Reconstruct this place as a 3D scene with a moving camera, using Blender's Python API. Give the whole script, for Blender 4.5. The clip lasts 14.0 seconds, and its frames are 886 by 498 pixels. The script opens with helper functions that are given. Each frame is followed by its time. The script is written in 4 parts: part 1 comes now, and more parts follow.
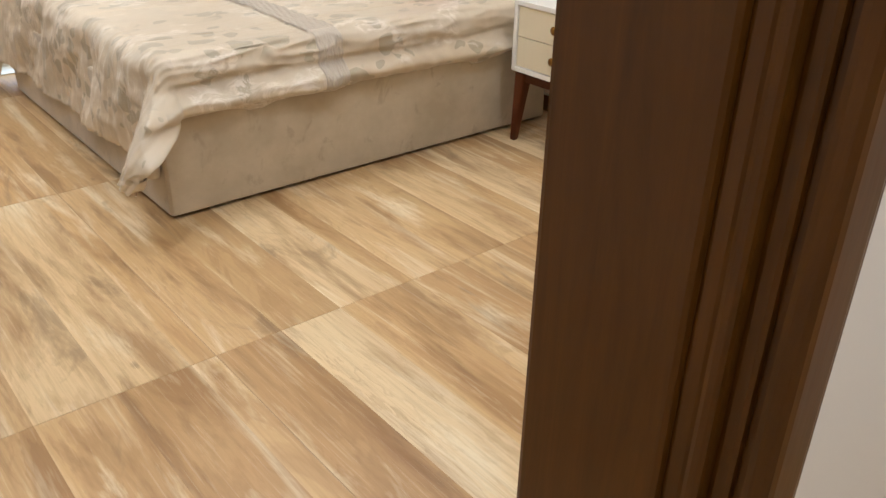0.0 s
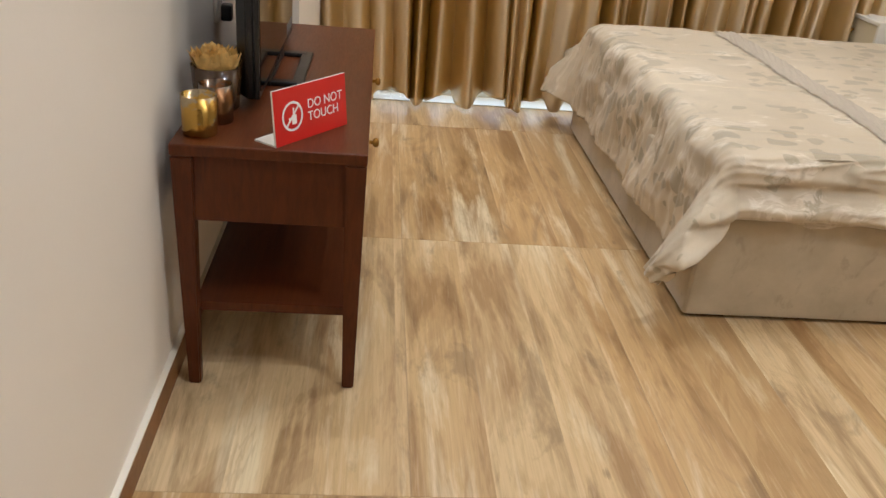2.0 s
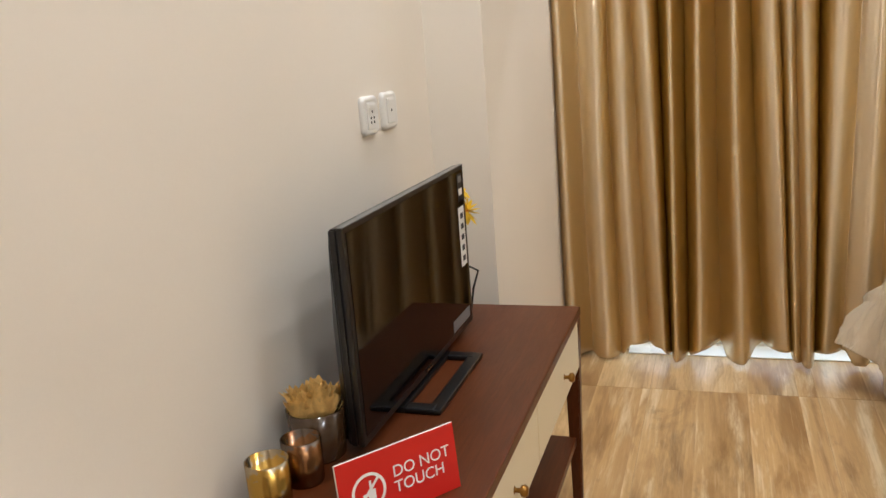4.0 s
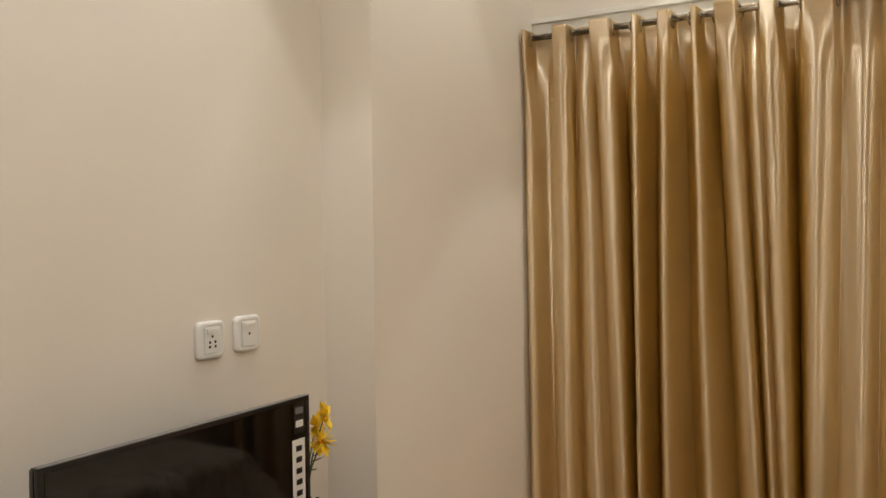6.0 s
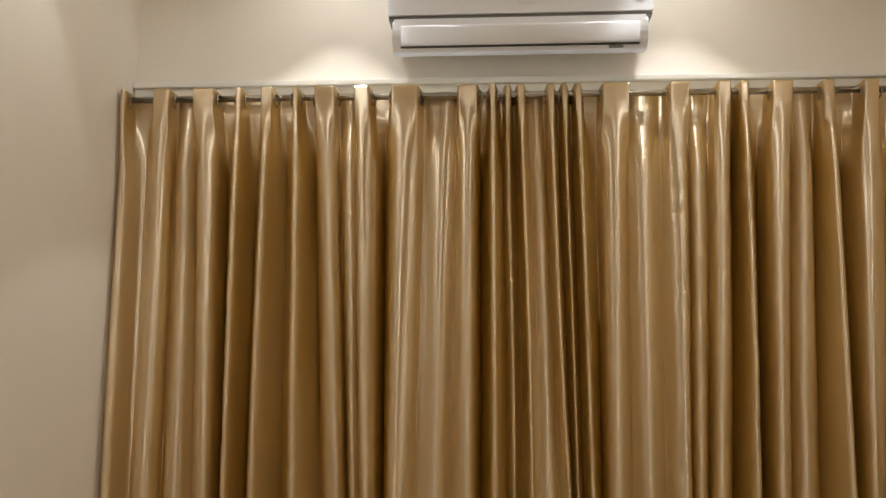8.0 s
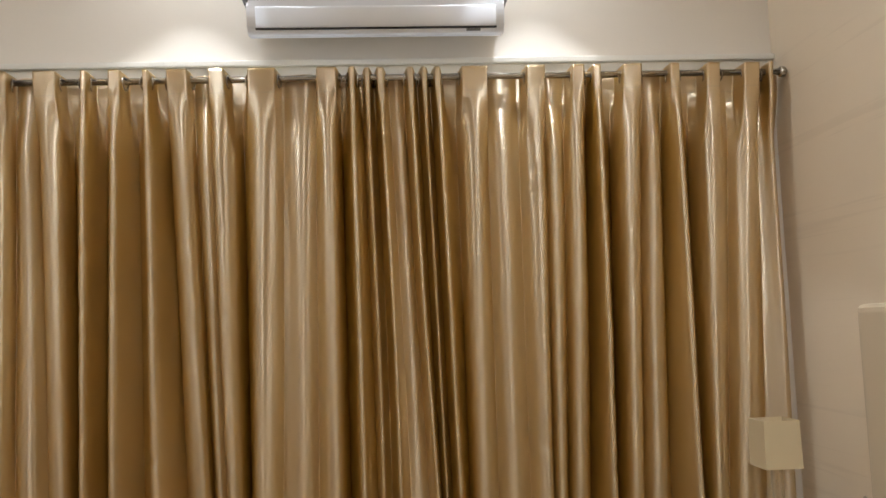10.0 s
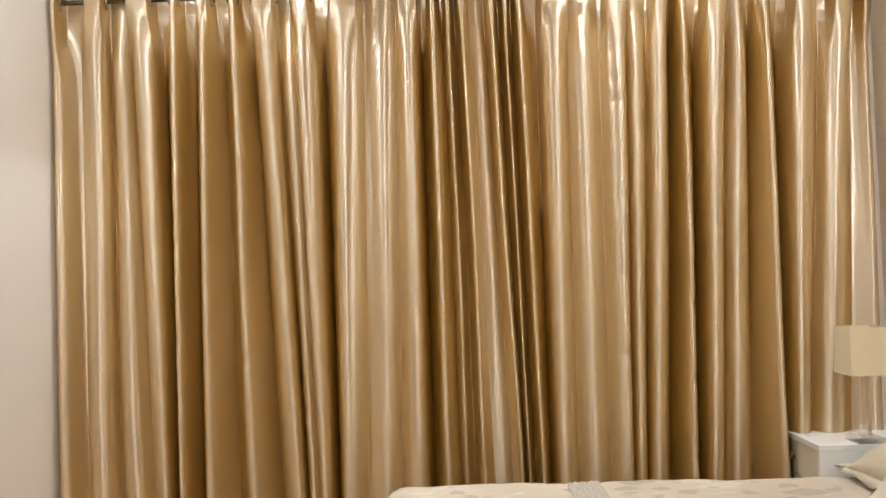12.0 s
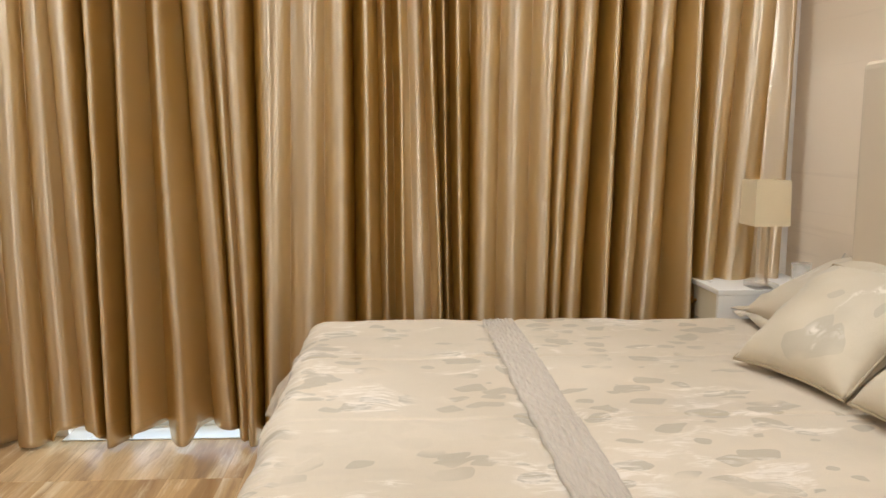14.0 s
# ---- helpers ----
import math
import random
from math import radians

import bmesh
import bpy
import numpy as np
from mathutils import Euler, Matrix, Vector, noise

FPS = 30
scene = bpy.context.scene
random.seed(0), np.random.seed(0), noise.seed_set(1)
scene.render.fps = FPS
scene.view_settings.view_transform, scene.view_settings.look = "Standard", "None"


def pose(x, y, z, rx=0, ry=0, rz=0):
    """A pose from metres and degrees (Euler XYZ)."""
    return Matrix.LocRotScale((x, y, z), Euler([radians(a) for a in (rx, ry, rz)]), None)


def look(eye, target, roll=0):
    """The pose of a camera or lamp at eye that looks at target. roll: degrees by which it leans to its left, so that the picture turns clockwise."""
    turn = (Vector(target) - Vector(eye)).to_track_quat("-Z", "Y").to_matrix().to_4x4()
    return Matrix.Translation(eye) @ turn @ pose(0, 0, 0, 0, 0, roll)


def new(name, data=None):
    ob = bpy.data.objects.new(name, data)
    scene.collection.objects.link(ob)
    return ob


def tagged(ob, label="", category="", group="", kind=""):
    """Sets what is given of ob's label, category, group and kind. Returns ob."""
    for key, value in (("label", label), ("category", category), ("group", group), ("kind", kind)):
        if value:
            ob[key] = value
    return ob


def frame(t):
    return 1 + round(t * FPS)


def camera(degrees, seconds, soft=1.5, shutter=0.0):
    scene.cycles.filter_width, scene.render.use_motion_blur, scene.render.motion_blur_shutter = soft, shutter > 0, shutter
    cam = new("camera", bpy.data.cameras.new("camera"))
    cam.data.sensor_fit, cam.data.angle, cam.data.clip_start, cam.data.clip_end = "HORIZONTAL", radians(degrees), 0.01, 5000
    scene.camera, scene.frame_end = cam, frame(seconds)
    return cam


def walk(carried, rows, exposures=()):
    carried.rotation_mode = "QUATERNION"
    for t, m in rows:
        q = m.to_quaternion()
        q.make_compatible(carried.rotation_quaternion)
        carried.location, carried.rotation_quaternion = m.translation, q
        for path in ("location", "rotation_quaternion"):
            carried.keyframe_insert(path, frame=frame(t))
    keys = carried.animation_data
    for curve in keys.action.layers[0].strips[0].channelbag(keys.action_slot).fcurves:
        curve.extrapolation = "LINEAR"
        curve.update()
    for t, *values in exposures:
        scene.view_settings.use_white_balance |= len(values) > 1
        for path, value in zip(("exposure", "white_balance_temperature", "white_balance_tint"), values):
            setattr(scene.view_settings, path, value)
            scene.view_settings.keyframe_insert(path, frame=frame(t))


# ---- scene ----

cam = camera(56.1, 14.0)
PATH = [
    (0, (0.491, -1.921, 1.184), (1.627, -0.569, 0.246), 1.2),
    (0.5, (0.441, -1.856, 1.205), (1.418, -0.399, 0.246), 3.6),
    (0.8, (0.412, -1.82, 1.216), (1.291, -0.31, 0.242), 4.5),
    (1, (0.404, -1.776, 1.197), (1.228, -0.235, 0.222), 5.0),
    (1.5, (0.391, -1.699, 1.196), (0.913, -0.017, 0.248), 5.0),
    (2, (0.423, -1.597, 1.222), (0.606, 0.182, 0.327), 5.4),
    (2.5, (0.483, -1.439, 1.226), (0.574, 0.394, 0.43), 4.4),
    (3, (0.529, -1.255, 1.265), (0.628, 0.629, 0.6), 4.1),
    (3.5, (0.62, -1.13, 1.309), (0.35, 0.768, 0.739), -0.9),
    (4, (0.791, -1.001, 1.348), (0.162, 0.839, 0.88), -4.5),
    (6.5, (1.559, -0.565, 1.467), (0.566, 1.171, 1.512), -0.0),
    (7, (1.551, -0.548, 1.394), (0.915, 1.345, 1.507), 1.2),
    (7.5, (1.561, -0.504, 1.276), (1.192, 1.449, 1.499), 1.2),
    (8, (1.574, -0.492, 1.237), (1.428, 1.483, 1.519), 0.5),
    (8.5, (1.599, -0.506, 1.305), (1.672, 1.475, 1.575), -0.1),
    (11, (1.659, -0.511, 1.318), (1.77, 1.483, 1.424), -2.6),
    (11.5, (1.658, -0.53, 1.265), (1.635, 1.469, 1.343), -2.3),
    (12, (1.624, -0.533, 1.16), (1.573, 1.465, 1.239), -1.7),
    (12.5, (1.636, -0.535, 1.157), (1.578, 1.464, 1.182), -1.5),
    (13, (1.619, -0.54, 1.105), (1.574, 1.459, 1.065), -0.5),
    (13.5, (1.612, -0.549, 1.085), (1.609, 1.445, 0.93), 0.3),
    (14, (1.632, -0.551, 1.098), (1.752, 1.429, 0.842), 0.3),
]
EXPOSURES = [(0, 0.12, 5750, 10), (1, -0.15, 5750, 10), (2.5, -0.05, 6100, 10), (3, 0.12, 6200, 10), (3.5, 0.14, 6100, 10), (4, -0.05, 6100, 10), (6.5, -0.62, 6750, 10), (8, -0.78, 6650, 10), (8.5, -0.78, 6650, 10), (11, -0.24, 5750, 10), (11.5, 0.05, 5750, 10), (12.5, 0.2, 5750, 10), (14, 0.02, 5850, 10)]
walk(cam, [(t, look(e, a, r)) for t, e, a, r in PATH], exposures=EXPOSURES)

# ---- light ----
CEIL = 2.95
world = bpy.data.worlds.new("world")
scene.world = world
world.use_nodes = True
sky = world.node_tree.nodes.new("ShaderNodeTexSky")
sky.sky_type, sky.sun_disc = "NISHITA", False
sky.sun_elevation, sky.sun_rotation = radians(36), radians(90)
world.node_tree.links.new(sky.outputs[0], world.node_tree.nodes["Background"].inputs[0])
world.node_tree.nodes["Background"].inputs[1].default_value = 0.15
sun = new("sun", bpy.data.lights.new("sun", "SUN"))
sun.data.energy, sun.data.angle, sun.data.color = 5.0, radians(0.5), (0.92, 0.96, 1.0)
sun.matrix_world = look((12, 5.4, 8), (1.2, 4.5, 0))

daylight = new("window_daylight", bpy.data.lights.new("window_daylight", "AREA"))
daylight.data.shape, daylight.data.size, daylight.data.size_y = "RECTANGLE", 2.28, 2.0
daylight.data.energy, daylight.data.color = 40.0, (0.72, 0.86, 1.0)
daylight.matrix_world = pose(1.585, 2.585, 1.1, -90, 0, 0)

WARM = (0.985, 0.995, 1.0)
# Unseen downlights; the mid-room and corridor ones are added to bring up brightness.
SPOTS = [(0.29, 0.70), (0.28, 1.60), (0.946, 2.22), (2.213, 2.22), (2.80, 1.15), (2.15, -1.3), (1.5, 0.55), (1.1, -0.85), (0.75, -2.35), (1.4, -2.75)]
SPOT_W = 27.0


# ---- materials ----
def srgb(r, g, b):
    return tuple(((c / 255 + 0.055) / 1.055) ** 2.4 if c > 10 else c / 255 / 12.92 for c in (r, g, b)) + (1,)


class Nodes:
    """A node material under construction."""
    def __init__(self, name):
        self.m = bpy.data.materials.new(name)
        self.m.use_nodes = True
        self.t = self.m.node_tree
        self.p = self.t.nodes["Principled BSDF"]

    def add(self, kind, **inputs):
        n = self.t.nodes.new("ShaderNode" + kind)
        for k, v in inputs.items():
            self.set(n.inputs[k.replace("_", " ")], v)
        return n

    def set(self, socket, v):
        if isinstance(v, bpy.types.NodeSocket):
            self.t.links.new(v, socket)
        else:
            socket.default_value = v

    def coords(self, scale=(1, 1, 1), out="Object", shift=None):
        c = self.add("TexCoord").outputs[out]
        n = self.add("Mapping", Vector=c, Scale=scale)
        if shift is not None:
            self.set(n.inputs["Location"], shift)
        return n.outputs[0]

    def noise(self, vec, scale, detail=4.0, rough=0.55, distort=0.0):
        n = self.add("TexNoise", Vector=vec, Scale=scale, Detail=detail, Roughness=rough, Distortion=distort)
        return n.outputs["Fac"]

    def ramp(self, fac, *stops):
        n = self.add("ValToRGB", Fac=fac)
        e = n.color_ramp.elements
        while len(e) < len(stops):
            e.new(0.5)
        for k, (pos, col) in zip(e, stops):
            k.position = pos
            k.color = col if not isinstance(col, (int, float)) else (col, col, col, 1)
        return n.outputs["Color"]

    def mix(self, fac, a, b, blend="MIX"):
        n = self.t.nodes.new("ShaderNodeMix")
        n.data_type, n.blend_type = "RGBA", blend
        self.set(n.inputs[0], fac)
        self.set(n.inputs[6], a)
        self.set(n.inputs[7], b)
        return n.outputs[2]

    def math(self, op, a, b=0.0):
        n = self.t.nodes.new("ShaderNodeMath")
        n.operation = op
        self.set(n.inputs[0], a)
        self.set(n.inputs[1], b)
        return n.outputs[0]

    def bump(self, height, strength=0.2, distance=0.002):
        n = self.add("Bump", Height=height, Strength=strength, Distance=distance)
        self.set(self.p.inputs["Normal"], n.outputs[0])

    def surf(self, **kw):
        for k, v in kw.items():
            self.set(self.p.inputs[k.replace("_", " ")], v)
        return self.m


def plain(name, colour, rough=0.5, metal=0.0, vary=0.06, scale=8.0, bump=0.05, grain=120.0, stretch=(1, 1, 1), **kw):
    """A surface with a broad stain, a fine grain and slight relief."""
    n = Nodes(name)
    v = n.coords(stretch)
    dark = tuple(c * (1 - vary * 2.2) for c in colour[:3]) + (1,)
    light = tuple(min(1, c * (1 + vary)) for c in colour[:3]) + (1,)
    broad, fine = n.noise(v, scale), n.noise(v, grain, 3)
    col = n.mix(n.math("MULTIPLY", fine, 0.5), n.mix(broad, dark, light), light)
    n.bump(fine, bump)
    rr = n.math("ADD", n.math("MULTIPLY", broad, 0.15), rough - 0.075)
    return n.surf(Base_Color=col, Roughness=rr, Metallic=metal, **kw)


def glow(name, colour, strength):
    n = Nodes(name)
    return n.surf(Base_Color=(0.8, 0.8, 0.8, 1), Emission_Color=colour, Emission_Strength=strength)


def wood_floor():
    """Wood-look tiles: printed planks along each tile, flowing grain, smoky streaks and small knots."""
    n = Nodes("wood_look_tile")
    rnd = n.add("ObjectInfo").outputs["Random"]
    c = n.add("TexCoord").outputs["Object"]
    sep = n.add("SeparateXYZ", Vector=c)
    cell = n.math("FLOOR", n.math("MULTIPLY", sep.outputs[0], 5.6))
    plank = n.add("TexWhiteNoise")
    plank.noise_dimensions = "1D"
    n.set(plank.inputs["W"], n.math("ADD", n.math("MULTIPLY", cell, 1.31), n.math("MULTIPLY", rnd, 11.0)))
    seed = plank.outputs[0]
    add = n.t.nodes.new("ShaderNodeVectorMath")
    n.set(add.inputs[0], c)
    n.set(add.inputs[1], n.add("CombineXYZ", X=n.math("MULTIPLY", seed, 37.0), Y=n.math("MULTIPLY", seed, 91.0)).outputs[0])
    v = add.outputs[0]

    def grain(scale, size, detail, rough, distort, move=(0, 0, 0)):
        return n.noise(n.add("Mapping", Vector=v, Scale=scale, Location=move).outputs[0], size, detail, rough, distort)

    tone = n.ramp(seed, (0.0, srgb(176, 138, 90)), (0.3, srgb(200, 166, 116)), (0.55, srgb(218, 192, 148)), (0.8, srgb(194, 157, 106)), (1.0, srgb(182, 149, 102)))
    flow = grain((5.5, 0.95, 1), 1.2, 5, 0.6, 0.55)
    streak = grain((8.5, 1.0, 1), 1.2, 6, 0.64, 0.45)
    fine = grain((85, 2.6, 1), 1.5, 4, 0.65, 0.4)
    smoke = grain((5.0, 1.5, 1), 1.1, 6, 0.66, 0.6, (7, 3, 0))
    rings = n.math("SINE", n.math("MULTIPLY", flow, 70.0))
    col = n.mix(n.math("MULTIPLY", n.ramp(flow, (0.36, 1.0), (0.5, 0.0)), 0.7), tone, srgb(142, 102, 56))
    col = n.mix(n.math("MULTIPLY", n.ramp(streak, (0.53, 0.0), (0.66, 1.0)), 0.75), col, srgb(232, 216, 180))
    col = n.mix(n.math("MULTIPLY", n.ramp(streak, (0.34, 1.0), (0.46, 0.0)), 0.6), col, srgb(122, 86, 46))
    col = n.mix(n.math("MULTIPLY", n.math("MULTIPLY", n.ramp(rings, (0.55, 0.0), (1.0, 1.0)), n.ramp(smoke, (0.44, 0.0), (0.58, 1.0))), 0.2), col, srgb(140, 98, 58))
    col = n.mix(n.math("MULTIPLY", n.ramp(smoke, (0.34, 1.0), (0.42, 0.0)), 0.45), col, srgb(112, 88, 62))
    col = n.mix(n.math("MULTIPLY", n.ramp(fine, (0.36, 1.0), (0.52, 0.0)), 0.2), col, srgb(140, 108, 70))
    col = n.mix(n.math("MULTIPLY", n.ramp(fine, (0.56, 0.0), (0.66, 1.0)), 0.14), col, srgb(238, 222, 194))
    across = n.math("FRACT", n.math("MULTIPLY", sep.outputs[0], 5.6))
    side = n.math("MULTIPLY", n.ramp(across, (0.55, 0.0), (0.98, 1.0)), n.ramp(smoke, (0.4, 0.2), (0.6, 1.0)))
    col = n.mix(n.math("MULTIPLY", side, 0.28), col, srgb(134, 94, 50))
    rim = n.math("MULTIPLY", n.ramp(across, (0.02, 1.0), (0.05, 0.0)), n.ramp(flow, (0.4, 0.3), (0.6, 1.0)))
    col = n.mix(n.math("MULTIPLY", rim, 0.2), col, srgb(232, 208, 166))
    vor = n.add("TexVoronoi", Vector=n.add("Mapping", Vector=v, Scale=(3.4, 1.9, 1)).outputs[0], Scale=1.2)
    knot = n.ramp(n.math("ADD", vor.outputs["Distance"], n.math("MULTIPLY", fine, 0.05)), (0.045, 1.0), (0.085, 0.0))
    col = n.mix(n.math("MULTIPLY", knot, 0.7), col, srgb(78, 54, 34))
    n.bump(n.math("ADD", fine, n.math("MULTIPLY", streak, 0.6)), 0.12, 0.001)
    return n.surf(Base_Color=col, Roughness=n.math("ADD", n.math("MULTIPLY", fine, 0.18), 0.3), Specular_IOR_Level=0.45)


def dark_wood(name, a, b, rough=0.42, along=(22, 3, 3), contrast=0.05):
    n = Nodes(name)
    v = n.coords((1, 1, 1))
    g = n.ramp(n.noise(n.coords(along), 2.5, 6, 0.65, 0.8), (contrast, 0.0), (1 - contrast, 1.0))
    f = n.noise(n.coords(tuple(6 * k for k in along)), 2.0, 3)
    col = n.mix(g, a, b)
    col = n.mix(n.math("MULTIPLY", n.ramp(n.noise(v, 5), (0.35, 0.0), (0.75, 1.0)), 0.3), col, a)
    n.bump(f, 0.12, 0.001)
    return n.surf(Base_Color=col, Roughness=n.math("ADD", n.math("MULTIPLY", f, 0.15), rough - 0.07), Specular_IOR_Level=0.26)


def satin():
    """Gold satin whose gloss is drawn out along the warp."""
    n = Nodes("gold_satin")
    v = n.coords()
    weave = n.noise(n.coords((900, 900, 60)), 1.0, 2)
    crush = n.noise(n.coords((14, 14, 3)), 1.0, 2, 0.5, 0.3)
    col = n.mix(n.noise(v, 2.5), srgb(142, 105, 34), srgb(161, 123, 48))
    high = n.add("SeparateXYZ", Vector=v).outputs[2]
    stitch = n.ramp(n.math("ABSOLUTE", n.math("SUBTRACT", high, 0.105)), (0.0015, 1.0), (0.004, 0.0))
    seam = n.ramp(n.math("ABSOLUTE", n.math("SUBTRACT", high, 2.155)), (0.0012, 1.0), (0.003, 0.0))
    stitch = n.math("MAXIMUM", stitch, seam)
    col = n.mix(n.math("MULTIPLY", stitch, 0.5), col, srgb(96, 72, 38))
    bump = n.add("Bump", Height=n.math("ADD", n.math("MULTIPLY", weave, 0.08), crush), Strength=0.06, Distance=0.008).outputs[0]
    tan = n.add("Tangent")
    tan.direction_type, tan.uv_map = "UV_MAP", "warp"
    body = n.add("BsdfDiffuse", Color=col, Normal=bump).outputs[0]
    gloss = n.add("BsdfAnisotropic", Color=srgb(252, 238, 211), Roughness=0.36, Anisotropy=-0.62, Normal=bump, Tangent=tan.outputs[0]).outputs[0]
    mix = n.add("MixShader", Fac=0.54)
    n.set(mix.inputs[1], body)
    n.set(mix.inputs[2], gloss)
    n.set(n.t.nodes["Material Output"].inputs["Surface"], mix.outputs[0])
    return n.m


def jacquard(name, base, leafc, palec, show=0.62, size=1.0):
    """Woven pattern: sprays of pointed grey-green leaves and pale brushed strokes on a pinkish ground."""
    n = Nodes(name)
    c = n.add("TexCoord").outputs["Object"]
    wob = n.add("TexNoise", Vector=c, Scale=7.0 / size, Detail=2.0)
    v = n.add("Mapping", Vector=n.mix(0.09 * size, c, wob.outputs["Color"]), Scale=(1 / size,) * 3).outputs[0]

    def leaves(rz, scale, big, keep, move):
        m = n.add("Mapping", Vector=v, Rotation=(0, 0, radians(rz)), Scale=scale, Location=move)
        vo = n.add("TexVoronoi", Vector=m.outputs[0], Scale=1.0, Randomness=0.9)
        vo.distance = "MINKOWSKI"
        n.set(vo.inputs["Exponent"], 1.35)
        sp = n.add("SeparateColor", Color=vo.outputs["Color"])
        edge = n.math("MULTIPLY", vo.outputs["Distance"], n.math("ADD", 0.75, n.math("MULTIPLY", sp.outputs[1], 0.7)))
        return n.math("MULTIPLY", n.ramp(edge, (big, 1.0), (big + 0.012, 0.0)), n.math("GREATER_THAN", sp.outputs[0], keep))

    spray = n.ramp(n.noise(v, 3.6, 2), (0.40, 0.15), (0.46, 1.0))
    a = leaves(18, (9, 12, 9), 0.40, 0.4, (0, 0, 0))
    b = leaves(-34, (10, 14, 10), 0.38, 0.4, (3, 1, 0))
    e = leaves(70, (11, 15, 11), 0.36, 0.5, (8, 4, 0))
    ground = n.mix(n.ramp(n.noise(v, 2.2, 2), (0.38, 0.0), (0.62, 1.0)), base, leafc)
    ground = n.mix(0.72, ground, base)
    fine = n.noise(n.add("Mapping", Vector=v, Scale=(22, 110, 22)).outputs[0], 1.0, 4, 0.7, 0.8)
    patch = n.ramp(n.noise(n.add("Mapping", Vector=v, Scale=(5, 8, 5)).outputs[0], 1.0, 3, 0.6), (0.55, 0.0), (0.6, 1.0))
    patch = n.math("MULTIPLY", patch, spray)
    pale = n.math("MULTIPLY", patch, n.ramp(fine, (0.45, 0.0), (0.56, 1.0)))
    col = n.mix(n.math("MULTIPLY", n.math("MULTIPLY", n.math("MAXIMUM", n.math("MAXIMUM", a, b), e), spray), show), ground, leafc)
    col = n.mix(n.math("MULTIPLY", pale, 0.75), col, palec)
    col = n.mix(n.math("MULTIPLY", n.noise(n.coords((1, 1, 1)), 350, 2), 0.18), col, leafc)
    n.bump(n.math("ADD", n.noise(n.coords(), 500, 2), n.math("MULTIPLY", n.noise(n.coords(), 16, 4), 4.0)), 0.25, 0.003)
    return n.surf(Base_Color=col, Roughness=0.52, Sheen_Weight=0.2, Specular_IOR_Level=0.4)


def clear(name, tint=(1, 1, 1, 1), rough=0.02, alpha=1.0):
    n = Nodes(name)
    return n.surf(Base_Color=tint, Roughness=rough, Transmission_Weight=1.0, IOR=1.45, Alpha=alpha)


def wallpaper():
    """Pale cream wall covering with faint irregular horizontal bands."""
    n = Nodes("banded_wallpaper")
    v = n.coords()
    lines = n.noise(n.coords((0.5, 0.5, 26)), 1.0, 3, 0.7, 0.3)
    band = n.ramp(lines, (0.36, 1.0), (0.42, 0.0))
    col = n.mix(n.math("MULTIPLY", band, 0.2), srgb(238, 222, 197), srgb(206, 188, 162))
    col = n.mix(n.math("MULTIPLY", n.noise(v, 3), 0.2), col, srgb(212, 196, 172))
    n.bump(n.math("ADD", band, n.noise(v, 200, 2)), 0.1, 0.002)
    return n.surf(Base_Color=col, Roughness=0.62)


def foil(name, a, b):
    """Metal leaf worn into ragged patches over silvered glass."""
    n = Nodes(name)
    v = n.coords()
    torn = n.ramp(n.math("ADD", n.noise(v, 26, 4, 0.65), n.math("MULTIPLY", n.add("SeparateXYZ", Vector=v).outputs[2], 2.2)), (0.66, 0.0), (0.69, 1.0))
    fine = n.noise(v, 90, 3)
    col = n.mix(torn, a, b)
    col = n.mix(n.math("MULTIPLY", fine, 0.35), col, tuple(0.5 * c for c in a[:3]) + (1,))
    n.bump(fine, 0.12, 0.002)
    return n.surf(Base_Color=col, Metallic=1.0, Roughness=n.math("ADD", n.math("MULTIPLY", fine, 0.15), 0.14))


def velvet():
    """Taupe velvet with the nap rubbed into pale and dark smudges."""
    n = Nodes("taupe_velvet")
    v = n.coords()
    broad = n.noise(v, 5.0, 4, 0.6)
    col = n.mix(n.ramp(broad, (0.35, 0.0), (0.68, 1.0)), srgb(176, 160, 132), srgb(198, 182, 154))
    rub = n.ramp(n.noise(n.coords((1.4, 1.4, 1)), 9.0, 4, 0.62, 0.5), (0.6, 0.0), (0.68, 1.0))
    col = n.mix(n.math("MULTIPLY", rub, 0.32), col, srgb(134, 116, 92))
    fine = n.noise(v, 320, 2)
    col = n.mix(n.math("MULTIPLY", fine, 0.2), col, srgb(150, 132, 112))
    n.bump(n.math("ADD", fine, n.math("MULTIPLY", broad, 2.0)), 0.15, 0.002)
    return n.surf(Base_Color=col, Roughness=0.85, Sheen_Weight=0.35)


M_WALL = plain("cream_wall_paint", srgb(238, 230, 217), 0.62, vary=0.03, scale=1.5, bump=0.06, grain=180)
M_CEIL = plain("white_ceiling_paint", srgb(238, 232, 222), 0.7, vary=0.02, scale=2)
M_PAPER = wallpaper()
M_FLOOR = wood_floor()
M_GROUT = plain("tan_grout", srgb(176, 148, 110), 0.8)
M_CAULK = plain("white_edge_strip", srgb(236, 228, 212), 0.5)
M_CONSOLE = dark_wood("walnut_stained_wood", srgb(56, 24, 9), srgb(108, 56, 26), 0.34, (30, 2.2, 5))
M_JAMB = dark_wood("polished_teak", srgb(56, 32, 4), srgb(116, 72, 15), 0.34, (14, 14, 1.2))
M_BASE = dark_wood("brown_skirting", srgb(112, 72, 40), srgb(156, 110, 66), 0.4)
M_CREAM = plain("cream_lacquer", srgb(226, 214, 184), 0.35, vary=0.02, scale=3, bump=0.03)
M_WHITE = plain("white_lacquer", srgb(238, 234, 224), 0.3, vary=0.015, scale=3, bump=0.02)
M_PLASTIC = plain("white_plastic", srgb(236, 234, 228), 0.3, vary=0.015, bump=0.02)
